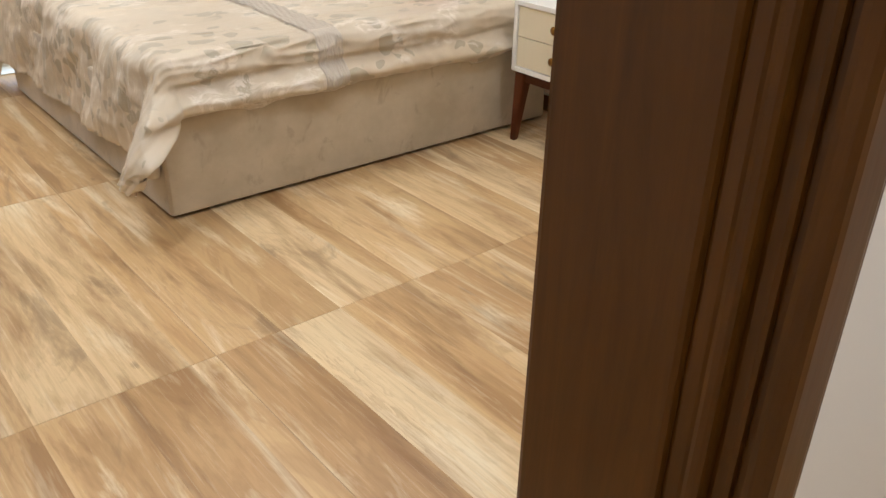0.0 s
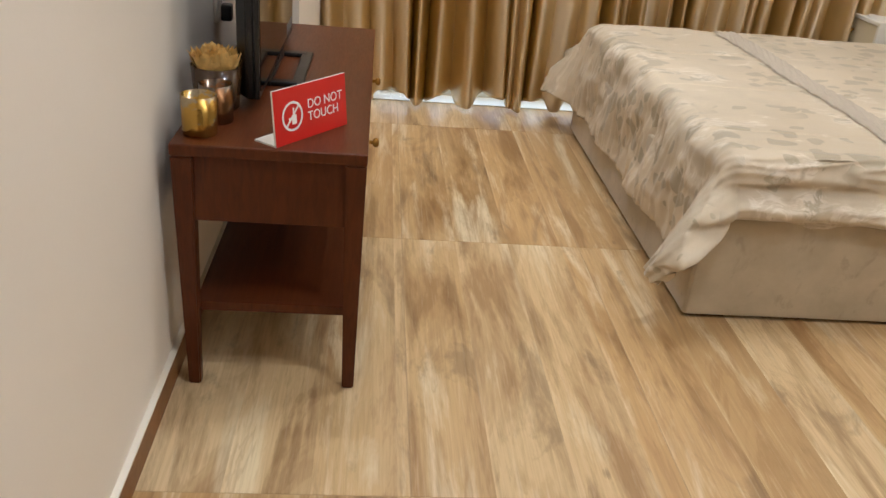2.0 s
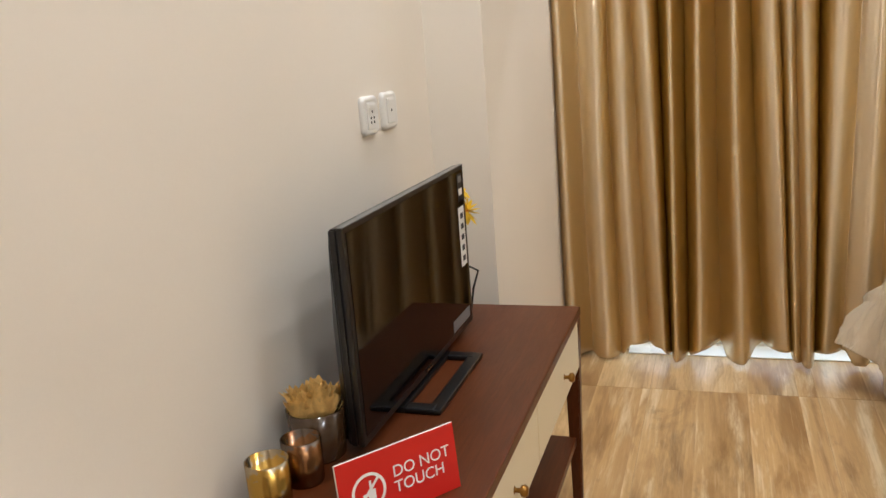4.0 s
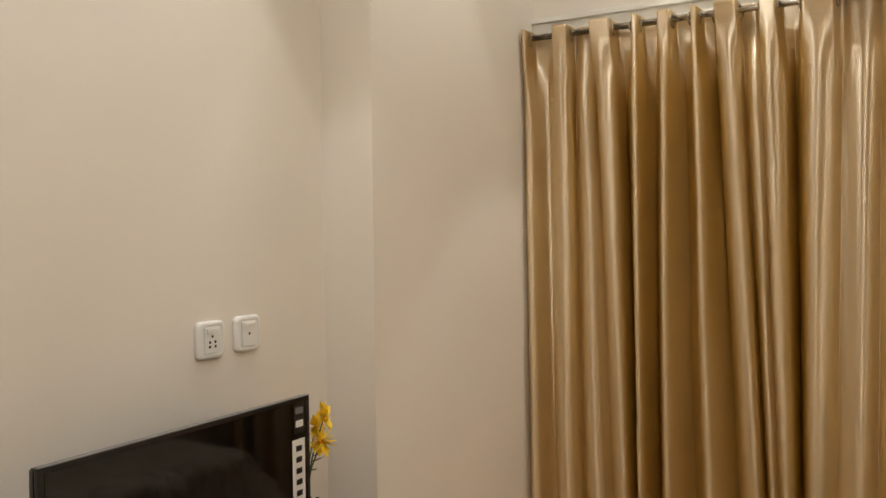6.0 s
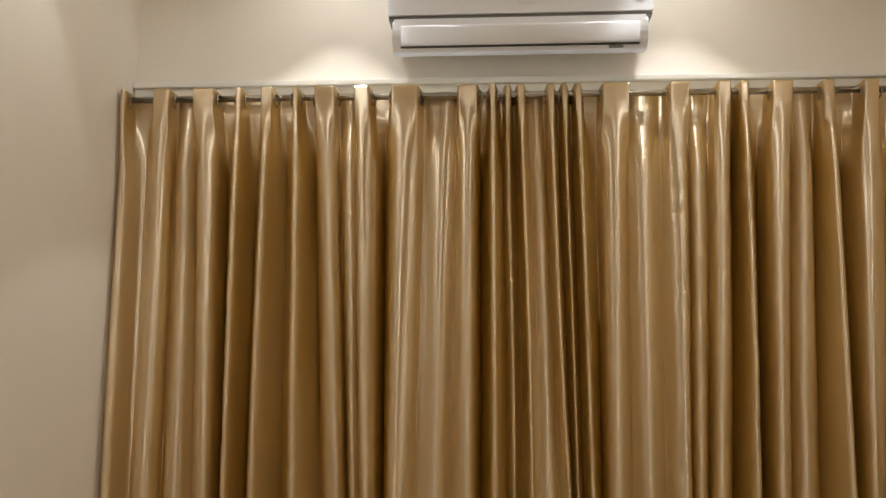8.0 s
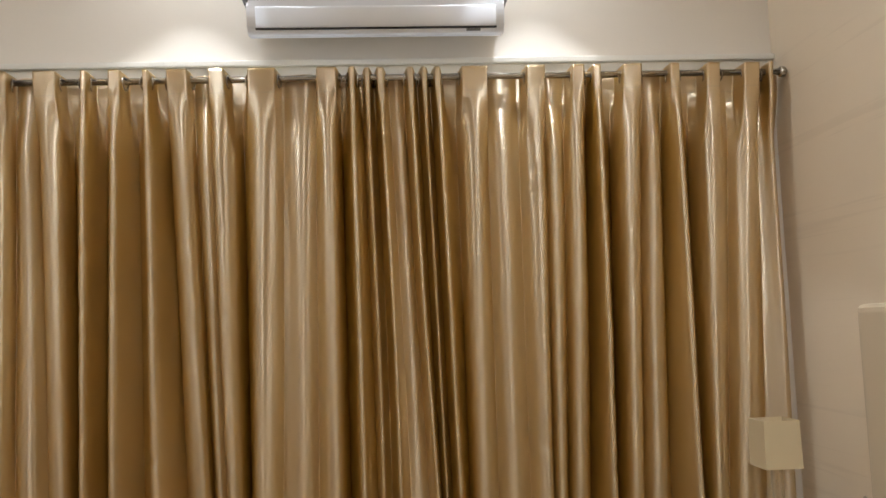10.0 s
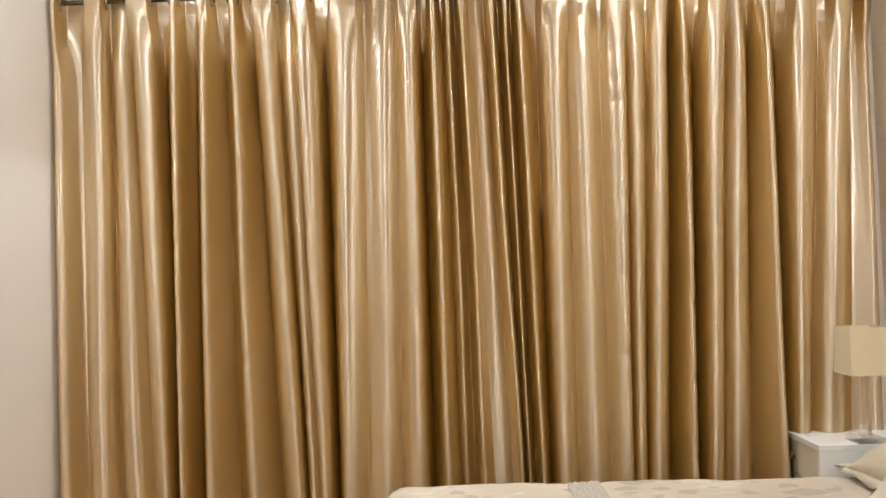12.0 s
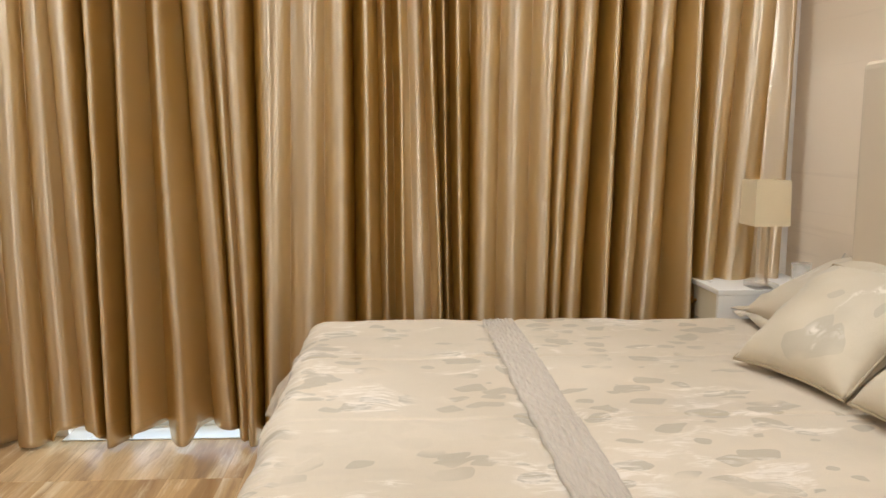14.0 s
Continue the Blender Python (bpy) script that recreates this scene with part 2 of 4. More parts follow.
M_BLACK = plain("black_plastic", srgb(16, 16, 17), 0.35, vary=0.1, bump=0.03)
M_BEZEL = plain("dark_grey_plastic", srgb(24, 22, 21), 0.3, vary=0.06, bump=0.02)
M_SCREEN = plain("black_screen_glass", srgb(3, 3, 4), 0.05, vary=0.05, bump=0.0, Specular_IOR_Level=0.45)
M_GREY = plain("grey_plastic", srgb(120, 120, 120), 0.4)
M_CHROME = plain("brushed_steel", srgb(176, 170, 160), 0.26, metal=1.0, vary=0.05, stretch=(1, 20, 20))
M_BRASS = plain("antique_brass", srgb(150, 112, 56), 0.32, metal=1.0, vary=0.12, scale=40)
M_GOLD = foil("mercury_gold_glass", srgb(190, 152, 76), srgb(168, 156, 134))
M_COPPERGLASS = foil("copper_smoked_glass", srgb(130, 92, 60), srgb(112, 104, 96))
M_COPPER = plain("rose_copper", srgb(216, 150, 116), 0.2, metal=1.0, vary=0.05)
M_SMOKE = plain("smoked_brown_glass", srgb(70, 48, 28), 0.1, vary=0.2, scale=25, bump=0.05, Specular_IOR_Level=0.7)
M_DRIED = plain("dried_golden_petals", srgb(234, 192, 116), 0.7, vary=0.25, scale=60, bump=0.3)
M_PETAL = plain("orange_petals", srgb(252, 204, 44), 0.6, vary=0.15, scale=60, bump=0.1)
M_HEART = plain("orange_flower_heart", srgb(226, 120, 16), 0.8, vary=0.2, scale=200)
M_LEAF = plain("green_leaf", srgb(74, 128, 44), 0.5, vary=0.25, scale=50, bump=0.1)
M_STEM = plain("green_stem", srgb(84, 92, 40), 0.6)
M_RED = plain("red_print", srgb(206, 34, 26), 0.4, vary=0.03, bump=0.02)
M_BOARD = plain("white_foam_board", srgb(240, 238, 232), 0.5, vary=0.02, bump=0.02)
M_INK = plain("white_print", srgb(246, 244, 240), 0.45, vary=0.01, bump=0.0)
M_BLACKINK = plain("black_print", srgb(24, 22, 22), 0.5, vary=0.02, bump=0.0)
M_YELLOW = plain("yellow_label", srgb(238, 214, 60), 0.5, vary=0.03)
M_SATIN = satin()
M_VELVET = velvet()
M_HEAD = plain("beige_headboard_cloth", srgb(206, 188, 158), 0.75, vary=0.04, scale=6, bump=0.15, grain=350, Sheen_Weight=0.2)
M_QUILT = jacquard("leaf_jacquard_quilt", srgb(212, 195, 168), srgb(160, 147, 122), srgb(234, 222, 204), 0.66)
M_CUSHION = jacquard("leaf_jacquard_cushion", srgb(206, 190, 160), srgb(168, 156, 134), srgb(236, 226, 208), 0.5, 1.25)
M_PLEAT = plain("pleated_grey_band", srgb(190, 177, 158), 0.6, vary=0.12, scale=60, bump=0.3, grain=200, stretch=(6, 1, 1))
M_SHEET = plain("cream_sheet", srgb(230, 216, 190), 0.7, vary=0.04, bump=0.1)
M_PIPING = plain("beige_piping", srgb(176, 158, 126), 0.6)
M_SHADE = plain("ivory_lampshade", srgb(224, 206, 168), 0.75, vary=0.03, bump=0.15, grain=300)
M_ACRYL = clear("clear_acrylic", alpha=0.45)
M_GLASS = clear("window_glass", rough=0.0)
M_ALU = plain("white_aluminium", srgb(226, 226, 224), 0.4, vary=0.02)
M_ACWHITE = plain("ac_white_plastic", srgb(240, 242, 246), 0.24, vary=0.01, bump=0.01)
M_OUT = plain("pale_balcony_tile", srgb(224, 224, 222), 0.6, vary=0.05)
M_LED_DIM = glow("led_diffuser_small", (0.985, 0.995, 1.0, 1), 190.0)
M_LED = glow("led_diffuser", (0.985, 0.995, 1.0, 1), 430.0)


# ---- mesh helpers ----
def box(bm, x0, x1, y0, y1, z0, z1, bevel=0.0, seg=2):
    vs = bmesh.ops.create_cube(bm, size=1.0)["verts"]
    for v in vs:
        v.co = Vector((x0 + (v.co.x + 0.5) * (x1 - x0), y0 + (v.co.y + 0.5) * (y1 - y0), z0 + (v.co.z + 0.5) * (z1 - z0)))
    if bevel:
        es = list({e for v in vs for e in v.link_edges})
        bmesh.ops.bevel(bm, geom=es, offset=bevel, segments=seg, affect="EDGES", profile=0.6)
    return bm


def bbox(*a, **k):
    return box(bmesh.new(), *a, **k)


def lathe(profile, seg=32, close=False):
    """A turned shape round z from (radius, height) pairs."""
    bm = bmesh.new()
    rings = []
    for r, z in profile:
        rings.append([bm.verts.new((r * math.cos(2 * math.pi * k / seg), r * math.sin(2 * math.pi * k / seg), z)) for k in range(seg)])
    for a, b in zip(rings, rings[1:]):
        for k in range(seg):
            bm.faces.new((a[k], a[(k + 1) % seg], b[(k + 1) % seg], b[k]))
    if close:
        bm.faces.new(rings[0][::-1])
        bm.faces.new(rings[-1])
    for f in bm.faces:
        f.smooth = True
    return bm


def tube(bm, pts, r, seg=8):
    """A round bar along points."""
    rings = []
    pts = [Vector(p) for p in pts]
    for i, p in enumerate(pts):
        d = (pts[min(i + 1, len(pts) - 1)] - pts[max(i - 1, 0)]).normalized()
        q = d.to_track_quat("Z", "Y")
        rr = r[i] if isinstance(r, (list, tuple)) else r
        rings.append([bm.verts.new(p + q @ Vector((rr * math.cos(2 * math.pi * k / seg), rr * math.sin(2 * math.pi * k / seg), 0))) for k in range(seg)])
    for a, b in zip(rings, rings[1:]):
        for k in range(seg):
            bm.faces.new((a[k], a[(k + 1) % seg], b[(k + 1) % seg], b[k])).smooth = True
    bm.faces.new(rings[0][::-1])
    bm.faces.new(rings[-1])
    return bm


def taper(bm, x, y, w0, w1, z0, z1, lean=(0, 0)):
    """A square leg that is w0 wide at z0 and w1 at z1."""
    lo = [bm.verts.new((x + lean[0] + a * w0 / 2, y + lean[1] + b * w0 / 2, z0)) for a, b in ((-1, -1), (1, -1), (1, 1), (-1, 1))]
    hi = [bm.verts.new((x + a * w1 / 2, y + b * w1 / 2, z1)) for a, b in ((-1, -1), (1, -1), (1, 1), (-1, 1))]
    fs = [bm.faces.new(lo[::-1]), bm.faces.new(hi)]
    for k in range(4):
        fs.append(bm.faces.new((lo[k], lo[(k + 1) % 4], hi[(k + 1) % 4], hi[k])))
    bmesh.ops.bevel(bm, geom=list({e for f in fs for e in f.edges}), offset=0.003, segments=2, affect="EDGES")
    return bm


def sheet(fn, nu, nv):
    """A smooth grid from fn(i / nu, j / nv)."""
    bm = bmesh.new()
    g = [[bm.verts.new(fn(i / nu, j / nv)) for j in range(nv + 1)] for i in range(nu + 1)]
    for i in range(nu):
        for j in range(nv):
            bm.faces.new((g[i][j], g[i + 1][j], g[i + 1][j + 1], g[i][j + 1])).smooth = True
    return bm


def mesh_of(name, bm, material):
    me = bpy.data.meshes.new(name)
    bmesh.ops.recalc_face_normals(bm, faces=bm.faces)
    bm.to_mesh(me)
    bm.free()
    me.materials.append(material)
    return me


def part(name, bm, material, parent, label=""):
    ob = new(name, bm if isinstance(bm, bpy.types.Mesh) else mesh_of(name, bm, material))
    ob.parent = parent
    return tagged(ob, label)


def place(ob, x=0, y=0, z=0, rx=0, ry=0, rz=0):
    ob.matrix_basis = pose(x, y, z, rx, ry, rz)
    return ob


def thing(name, m, label, category, group=""):
    ob = new(name)
    ob.empty_display_size = 0.05
    ob.matrix_basis = m
    return tagged(ob, label, category, group)


def solid(name, bm, material, label, category=""):
    """A piece of the setting, in room coordinates."""
    return tagged(new(name, mesh_of(name, bm, material)), label, category or name.split("_")[0], kind="structure")


def words(text, size, material, name="lettering", spacing=1.0):
    cu = bpy.data.curves.new(name, "FONT")
    cu.body, cu.size, cu.extrude, cu.space_line = text, size, 0.0004, spacing
    tmp = bpy.data.objects.new(name, cu)
    me = bpy.data.meshes.new_from_object(tmp)
    bpy.data.objects.remove(tmp)
    me.materials.clear()
    me.materials.append(material)
    return me


# ---- the room ----
XW, XE, YN, YS = -0.025, 3.135, 2.52, -1.51
COLX, COLY = 0.152, 1.36

solid("wall_west", bbox(XW - 0.2, XW, -4.2, YN + 0.2, -0.05, CEIL + 0.05), M_WALL, "cream painted wall behind the television console")
solid("wall_column", bbox(XW, COLX, COLY, YN, 0, CEIL), M_WALL, "cream painted column projecting from the wall")
bm = bmesh.new()
WX0, WX1, WZ = 0.42, 2.75, 2.26
box(bm, COLX, WX0, YN, YN + 0.2, 0, WZ)
box(bm, WX1, XE + 0.2, YN, YN + 0.2, 0, WZ)
box(bm, COLX, XE + 0.2, YN, YN + 0.2, WZ, CEIL)
solid("wall_north", bm, M_WALL, "cream painted wall above and beside the curtained window")
solid("wall_east", bbox(XE, XE + 0.2, -0.09, YN, 0, CEIL, 0.004), M_PAPER, "cream wall with faint horizontal bands behind the bed")
solid("wall_east_return", bbox(XE + 0.2, 4.4, -0.09, 0.11, 0, CEIL), M_WALL, "cream painted return wall beside the bed")
solid("wall_far_east", bbox(4.2, 4.4, -1.7, -0.09, 0, CEIL), M_WALL, "cream painted side wall")
DX0, DX1, DZ = 0.02, 0.98, 2.12
bm = bmesh.new()
box(bm, DX1, 4.4, YS - 0.19, YS, 0, CEIL)
box(bm, XW, DX1, YS - 0.19, YS, DZ, CEIL)
solid("wall_south", bm, M_WALL, "cream painted wall with the doorway")
solid("wall_corridor_end", bbox(XW, 2.2, -4.2, -4.0, 0, CEIL), M_WALL, "cream painted corridor end wall")
solid("wall_corridor_side", bbox(2.0, 2.2, -4.0, YS - 0.19, 0, CEIL), M_WALL, "cream painted corridor side wall")
solid("ceiling", bbox(XW - 0.2, 4.5, -4.2, YN + 0.2, CEIL, CEIL + 0.15), M_CEIL, "white painted flat ceiling")

# skirting with a pale top edge
def skirting(name, x0, x1, y0, y1, lip):
    ob = solid(name, bbox(x0, x1, y0, y1, 0, 0.07, 0.002), M_BASE, "brown wood-look skirting tile along the wall", "baseboard")
    part("edge_strip", bbox(x0 - lip[0], x1 + lip[1], y0 - lip[2], y1 + lip[3], 0.0705, 0.076), M_CAULK, ob, "white top edge")


skirting("baseboard_west", XW, XW + 0.012, YS, COLY, (0, 0.002, 0, 0))
skirting("baseboard_column", COLX, COLX + 0.012, COLY, YN, (0, 0.002, 0, 0))
skirting("baseboard_column_end", XW + 0.012, COLX + 0.012, COLY - 0.012, COLY, (0, 0, 0.002, 0))
skirting("baseboard_east", XE - 0.012, XE, -0.09, YN, (0.002, 0, 0, 0))
skirting("baseboard_return", XE - 0.012, 4.2, -0.102, -0.09, (0, 0, 0.002, 0))
skirting("baseboard_south", 1.06, 4.2, YS, YS + 0.012, (0, 0, 0, 0.002))

# window trim, frame and panes behind the curtains
bm = bmesh.new()
box(bm, COLX, XE, YN - 0.03, YN, 2.29, 2.312, 0.004)
box(bm, COLX, XE, YN - 0.014, YN, 2.225, 2.29, 0.003)
solid("trim_window", bm, M_WHITE, "white moulding strip above the curtains", "trim")
win = solid("window_1", bbox(WX0, WX1, YN + 0.08, YN + 0.14, WZ - 0.06, WZ, 0.004), M_ALU, "white aluminium sliding balcony window behind curtains", "window")
part("window_sill", bbox(WX0, WX1, YN + 0.08, YN + 0.14, 0.0, 0.03, 0.003), M_ALU, win)
for k in range(4):
    x = WX0 + k * (WX1 - WX0 - 0.05) / 3
    part("window_frame", bbox(x, x + 0.05, YN + 0.085, YN + 0.135, 0.03, WZ - 0.06, 0.004), M_ALU, win)
for k in range(3):
    x = WX0 + 0.05 + k * (WX1 - WX0 - 0.05) / 3
    p = part("pane", bbox(x, x + (WX1 - WX0 - 0.05) / 3 - 0.05, YN + 0.107, YN + 0.113, 0.03, WZ - 0.06), M_GLASS, win)
    p.visible_shadow = False
# Added white plate: its colour gives the blown-out daylight glare below the hem.
solid("threshold", bbox(WX0, WX1, YN - 0.06, YN + 0.08, 0.0005, 0.006, 0.002), M_WHITE, "white plate added under the window for the daylight glare", "threshold")
solid("ground", bbox(-60, 60, YN + 0.2, 120, -0.3, -0.02), M_OUT, "pale tiled balcony ground outside the window", "ground")

# door frame
door = thing("door_frame", pose(0, YS, 0), "dark polished wooden door frame with moulded edges", "door frame")
door["kind"] = "structure"


def jamb(bm, s, x):
    """s: +1 for the side whose face looks to -x."""
    def b(a0, a1, *r, **k):
        a, c = sorted((x + s * a0, x + s * a1))
        box(bm, a, c, *r, **k)
    b(0.0, 0.045, -0.145, 0.006, 0, DZ, bevel=0.006)
    b(0.006, 0.045, -0.163, -0.1445, 0, DZ, bevel=0.004)
    b(0.003, 0.045, -0.178, -0.1625, 0, DZ, bevel=0.005)
    b(0.015, 0.05, -0.196, -0.1775, 0, DZ, bevel=0.005)
    b(0.021, 0.055, -0.204, -0.1955, 0, DZ, bevel=0.002)
    b(0.012, 0.06, -0.226, -0.2035, 0, DZ, bevel=0.007)
    b(0.055, 0.1, -0.212, -0.191, 0, DZ + 0.06, bevel=0.006)
    b(0.04, 0.1, 0.001, 0.012, 0, DZ + 0.06, bevel=0.004)


bm = bmesh.new()
jamb(bm, 1, 0.94)
part("jamb", bm, M_JAMB, door)
bm = bmesh.new()
box(bm, 0.0, 0.045, -0.2, 0.006, 0, DZ, 0.006)
part("jamb", bm, M_JAMB, door)
bm = bmesh.new()
box(bm, 0.045, 0.94, -0.2, 0.006, DZ - 0.05, DZ, 0.006)
part("head", bm, M_JAMB, door)

# ceiling downlights, some of them added as unseen fill
for x, y in SPOTS:
    d = thing("ceiling_downlight", pose(x, y, CEIL), "round white recessed ceiling downlight, lit, at an assumed place", "downlight", "recessed ceiling lights")
    part("rim", lathe([(0.062, 0.0), (0.062, -0.006), (0.05, -0.01), (0.046, -0.004), (0.046, 0.0)]), M_PLASTIC, d)
    part("diffuser", lathe([(0.0, -0.002), (0.045, -0.002)]), M_LED_DIM if abs(y) > 2 or x < 0.3 else M_LED, d, "glowing warm white diffuser")
    sp = new("spot", bpy.data.lights.new("spot", "SPOT"))
    sp.data.energy, sp.data.color = SPOT_W * (1.1 if y > 2 else 0.85 if x < 0.3 else 1.1 if x == 2.15 else 0.6 if x == 2.80 else 2.2 if y < -2.5 else 1.0 if y < -2 else 0.95), WARM
    sp.data.spot_size, sp.data.spot_blend, sp.data.shadow_soft_size = radians(66 if y > 2 else 150 if x == 2.15 else 68), 0.15, 0.03
    sp.matrix_basis = pose(x, y, CEIL - 0.045)

# ---- curtains and rod ----
RODZ, RODY = 2.214, 2.412
rod = thing("curtain_rod", pose(0, RODY, RODZ), "brushed steel curtain rod across the window", "curtain rod")
part("pole", tube(bmesh.new(), [(0.155, 0, 0), (3.115, 0, 0)], 0.012, 16), M_CHROME, rod)
for x, s in ((0.155, -1), (3.11, 1)):
    f = lathe([(0.0, 0.0), (0.012, 0.0), (0.02, 0.004), (0.02, 0.02), (0.014, 0.026), (0.0, 0.027)], 24)
    bmesh.ops.rotate(f, verts=f.verts, matrix=Matrix.Rotation(radians(90 * s), 3, "Y"))
    bmesh.ops.translate(f, verts=f.verts, vec=(x - s * 0.004, 0, 0))
    part("finial", f, M_CHROME, rod)
for x in (0.18, 1.62, 3.075):
    bm = bmesh.new()
    box(bm, x - 0.008, x + 0.008, 0.01, 0.094, -0.006, 0.006, 0.002)
    box(bm, x - 0.015, x + 0.015, 0.086, 0.094, -0.03, 0.03, 0.003)
    part("bracket", bm, M_CHROME, rod)


def smooth(t):
    t = min(1.0, max(0.0, t))
    return t * t * (3 - 2 * t)


HEM_TUBES = ((0.28, 0.15), (0.645, 0.065), (0.865, 0.045), (1.12, 0.052), (1.32, 0.04), (1.46, 0.05))


def hem_lift(x):
    """How far the hem hangs clear of the floor between the tubes that reach down to it."""
    tube_at = max(smooth((half + 0.015 - abs(x - c)) / 0.04) for c, half in HEM_TUBES)
    return 0.006 + 0.055 * (1 - tube_at) * smooth((1.7 - x) / 0.1)


def curtain(folds, crushed, x_in, x_out, label, seed, set_back):
    """An eyelet curtain. A fold is (x at the rod, x at the floor, half its width at the rod, height, depth of the groove after it).
    A fold with no width at the rod is a soft one that begins below the heading."""
    rng = random.Random(seed)
    ob = thing("curtain", pose(0, RODY + set_back, 0), label, "curtain", "pair of window curtains")
    cols, rows = int((x_out[0] - x_in[0]) / 0.0027), 120
    wob = [[rng.uniform(-1, 1) for k in range(4)] for r in folds]
    top_z = RODZ + 0.025

    def crest(i, w):
        q = wob[i]
        return folds[i][0] + (folds[i][1] - folds[i][0]) * w + 0.006 * w * (q[0] * math.sin(4 * w + 3 * q[1]) + q[2] * math.sin(9 * w + 3 * q[3]))

    def depth(x, w, cs):
        """How far the cloth stands forward, the crush of the fold there, and its sideways bulge."""
        i = min(range(len(cs)), key=lambda k: abs(x - cs[k]))
        top, low, half, high, groove = folds[i]
        if high < 0.059:
            high *= 1 - 0.45 * w
        side = 1 if x >= cs[i] else -1
        j = i + side
        if 0 <= j < len(cs):
            reach = 0.5 * abs(cs[j] - cs[i])
            groove = folds[min(i, j)][4]
        else:
            reach, groove = 0.055, -0.05
        v = min(1.0, abs(x - cs[i]) / max(reach, 0.004))
        narrow = 7.0 * (1 - 0.6 * w) if 0 < half < 0.025 else 0.5
        body = high - (high - groove) * v * v * (1 + narrow) / (1 + narrow * v * v)
        body *= 1 + 0.18 * w
        if half:
            head = 0.012 + 0.078 * smooth((half + 0.011 - abs(x - cs[i])) / 0.019)
        else:
            head = 0.012 + 0.014 * (1 - v * v)
        t = smooth((w - 0.02) / 0.12)
        rough = (1.0 if i in crushed else 0.12) * max(0.0, 1 - v * v)
        steep = min(1.0, (high - groove) / (2 * reach + 0.01))
        push = side * reach * 0.24 * steep * math.sin(math.pi * v) * t
        return head + (body - head) * t, rough, push

    bm = bmesh.new()
    grid = []
    crossing = []
    for j in range(rows + 1):
        w = (j / rows) ** 1.15
        line = []
        xa, xb = x_in[0] + (x_in[1] - x_in[0]) * w, x_out[0] + (x_out[1] - x_out[0]) * w
        cs = [crest(i, w) for i in range(len(folds))]
        before = None
        for k in range(cols + 1):
            x = xa + (xb - xa) * k / cols
            d, crush, push = depth(x, w, cs)
            y = 0.046 - d + 0.006 * noise.noise((x * 6 + seed, w * 1.3, seed)) * min(1, 4 * w)
            y += 0.0055 * noise.noise((x * 25, w * 1.5, seed + 5)) * min(1, 4 * w)
            y += 0.022 * crush * max(0.0, noise.noise((x * 9, w * 46, seed)) - 0.24) * smooth((w - 0.08) / 0.1)
            y += 0.003 * crush * noise.noise((x * 16, w * 17, seed + 3)) * smooth((w - 0.05) / 0.1)
            if j == 0 and before is not None and before * y < 0:
                crossing.append(x)
            before = y
            z = top_z + 0.1 * (d - 0.05) * (1 - w) - (top_z - 0.008) * w
            if w > 0.86:
                z += hem_lift(x) * (w - 0.86) / 0.14
            line.append(bm.verts.new((min(max(x + push, x_in[0] - 0.02), 3.128), y, z)))
        grid.append(line)
    for a, b in zip(grid, grid[1:]):
        for k in range(len(a) - 1):
            bm.faces.new((a[k], b[k], b[k + 1], a[k + 1])).smooth = True
    uv = bm.loops.layers.uv.new("warp")
    for f in bm.faces:
        for lp in f.loops:
            lp[uv].uv = (lp.vert.co.z, lp.vert.co.x * 0.3)
    cloth = part("cloth", bm, M_SATIN, ob)
    so = cloth.modifiers.new("thickness", "SOLIDIFY")
    so.thickness, so.offset = 0.002, 0
    ring = bmesh.new()
    seg, sub = 20, 6
    rr = []
    for k in range(seg):
        u = 2 * math.pi * k / seg
        rr.append([ring.verts.new((0.0035 * math.sin(2 * math.pi * q / sub) * 0.8, (0.022 + 0.0045 * math.cos(2 * math.pi * q / sub)) * math.cos(u),
                                   (0.022 + 0.0045 * math.cos(2 * math.pi * q / sub)) * math.sin(u))) for q in range(sub)])
    for k in range(seg):
        for q in range(sub):
            ring.faces.new((rr[k][q], rr[(k + 1) % seg][q], rr[(k + 1) % seg][(q + 1) % sub], rr[k][(q + 1) % sub])).smooth = True
    me = mesh_of("eyelet", ring, M_CHROME)
    last = -1.0
    for x in crossing:
        if x - last > 0.012:
            place(part("eyelet", me, None, ob), x, 0, RODZ - 0.008, 0, 0, rng.uniform(-25, 25))
            last = x
    return ob


curtain([(0.172, 0.195, 0.012, 0.070, 0.01), (0.318, 0.335, 0.033, 0.085, 0.02), (0.395, 0.445, 0, 0.061, 0.02), (0.475, 0.580, 0.042, 0.085, -0.015),
         (0.607, 0.625, 0.013, 0.100, -0.015), (0.712, 0.717, 0.024, 0.100, -0.02), (0.818, 0.879, 0.013, 0.095, -0.02), (0.925, 1.055, 0.040, 0.085, 0.02),
         (1.010, 1.085, 0, 0.060, 0.04), (1.058, 1.130, 0.034, 0.105, -0.02), (1.219, 1.190, 0.052, 0.085, 0.035), (1.365, 1.320, 0, 0.060, 0.035),
         (1.446, 1.442, 0.038, 0.085, -0.015), (1.535, 1.554, 0.013, 0.095, 0.0)], (4, 6, 9, 13), (0.158, 0.165), (1.570, 1.600),
        "gold satin eyelet curtain hanging in deep folds to the floor", 3, 0.0)
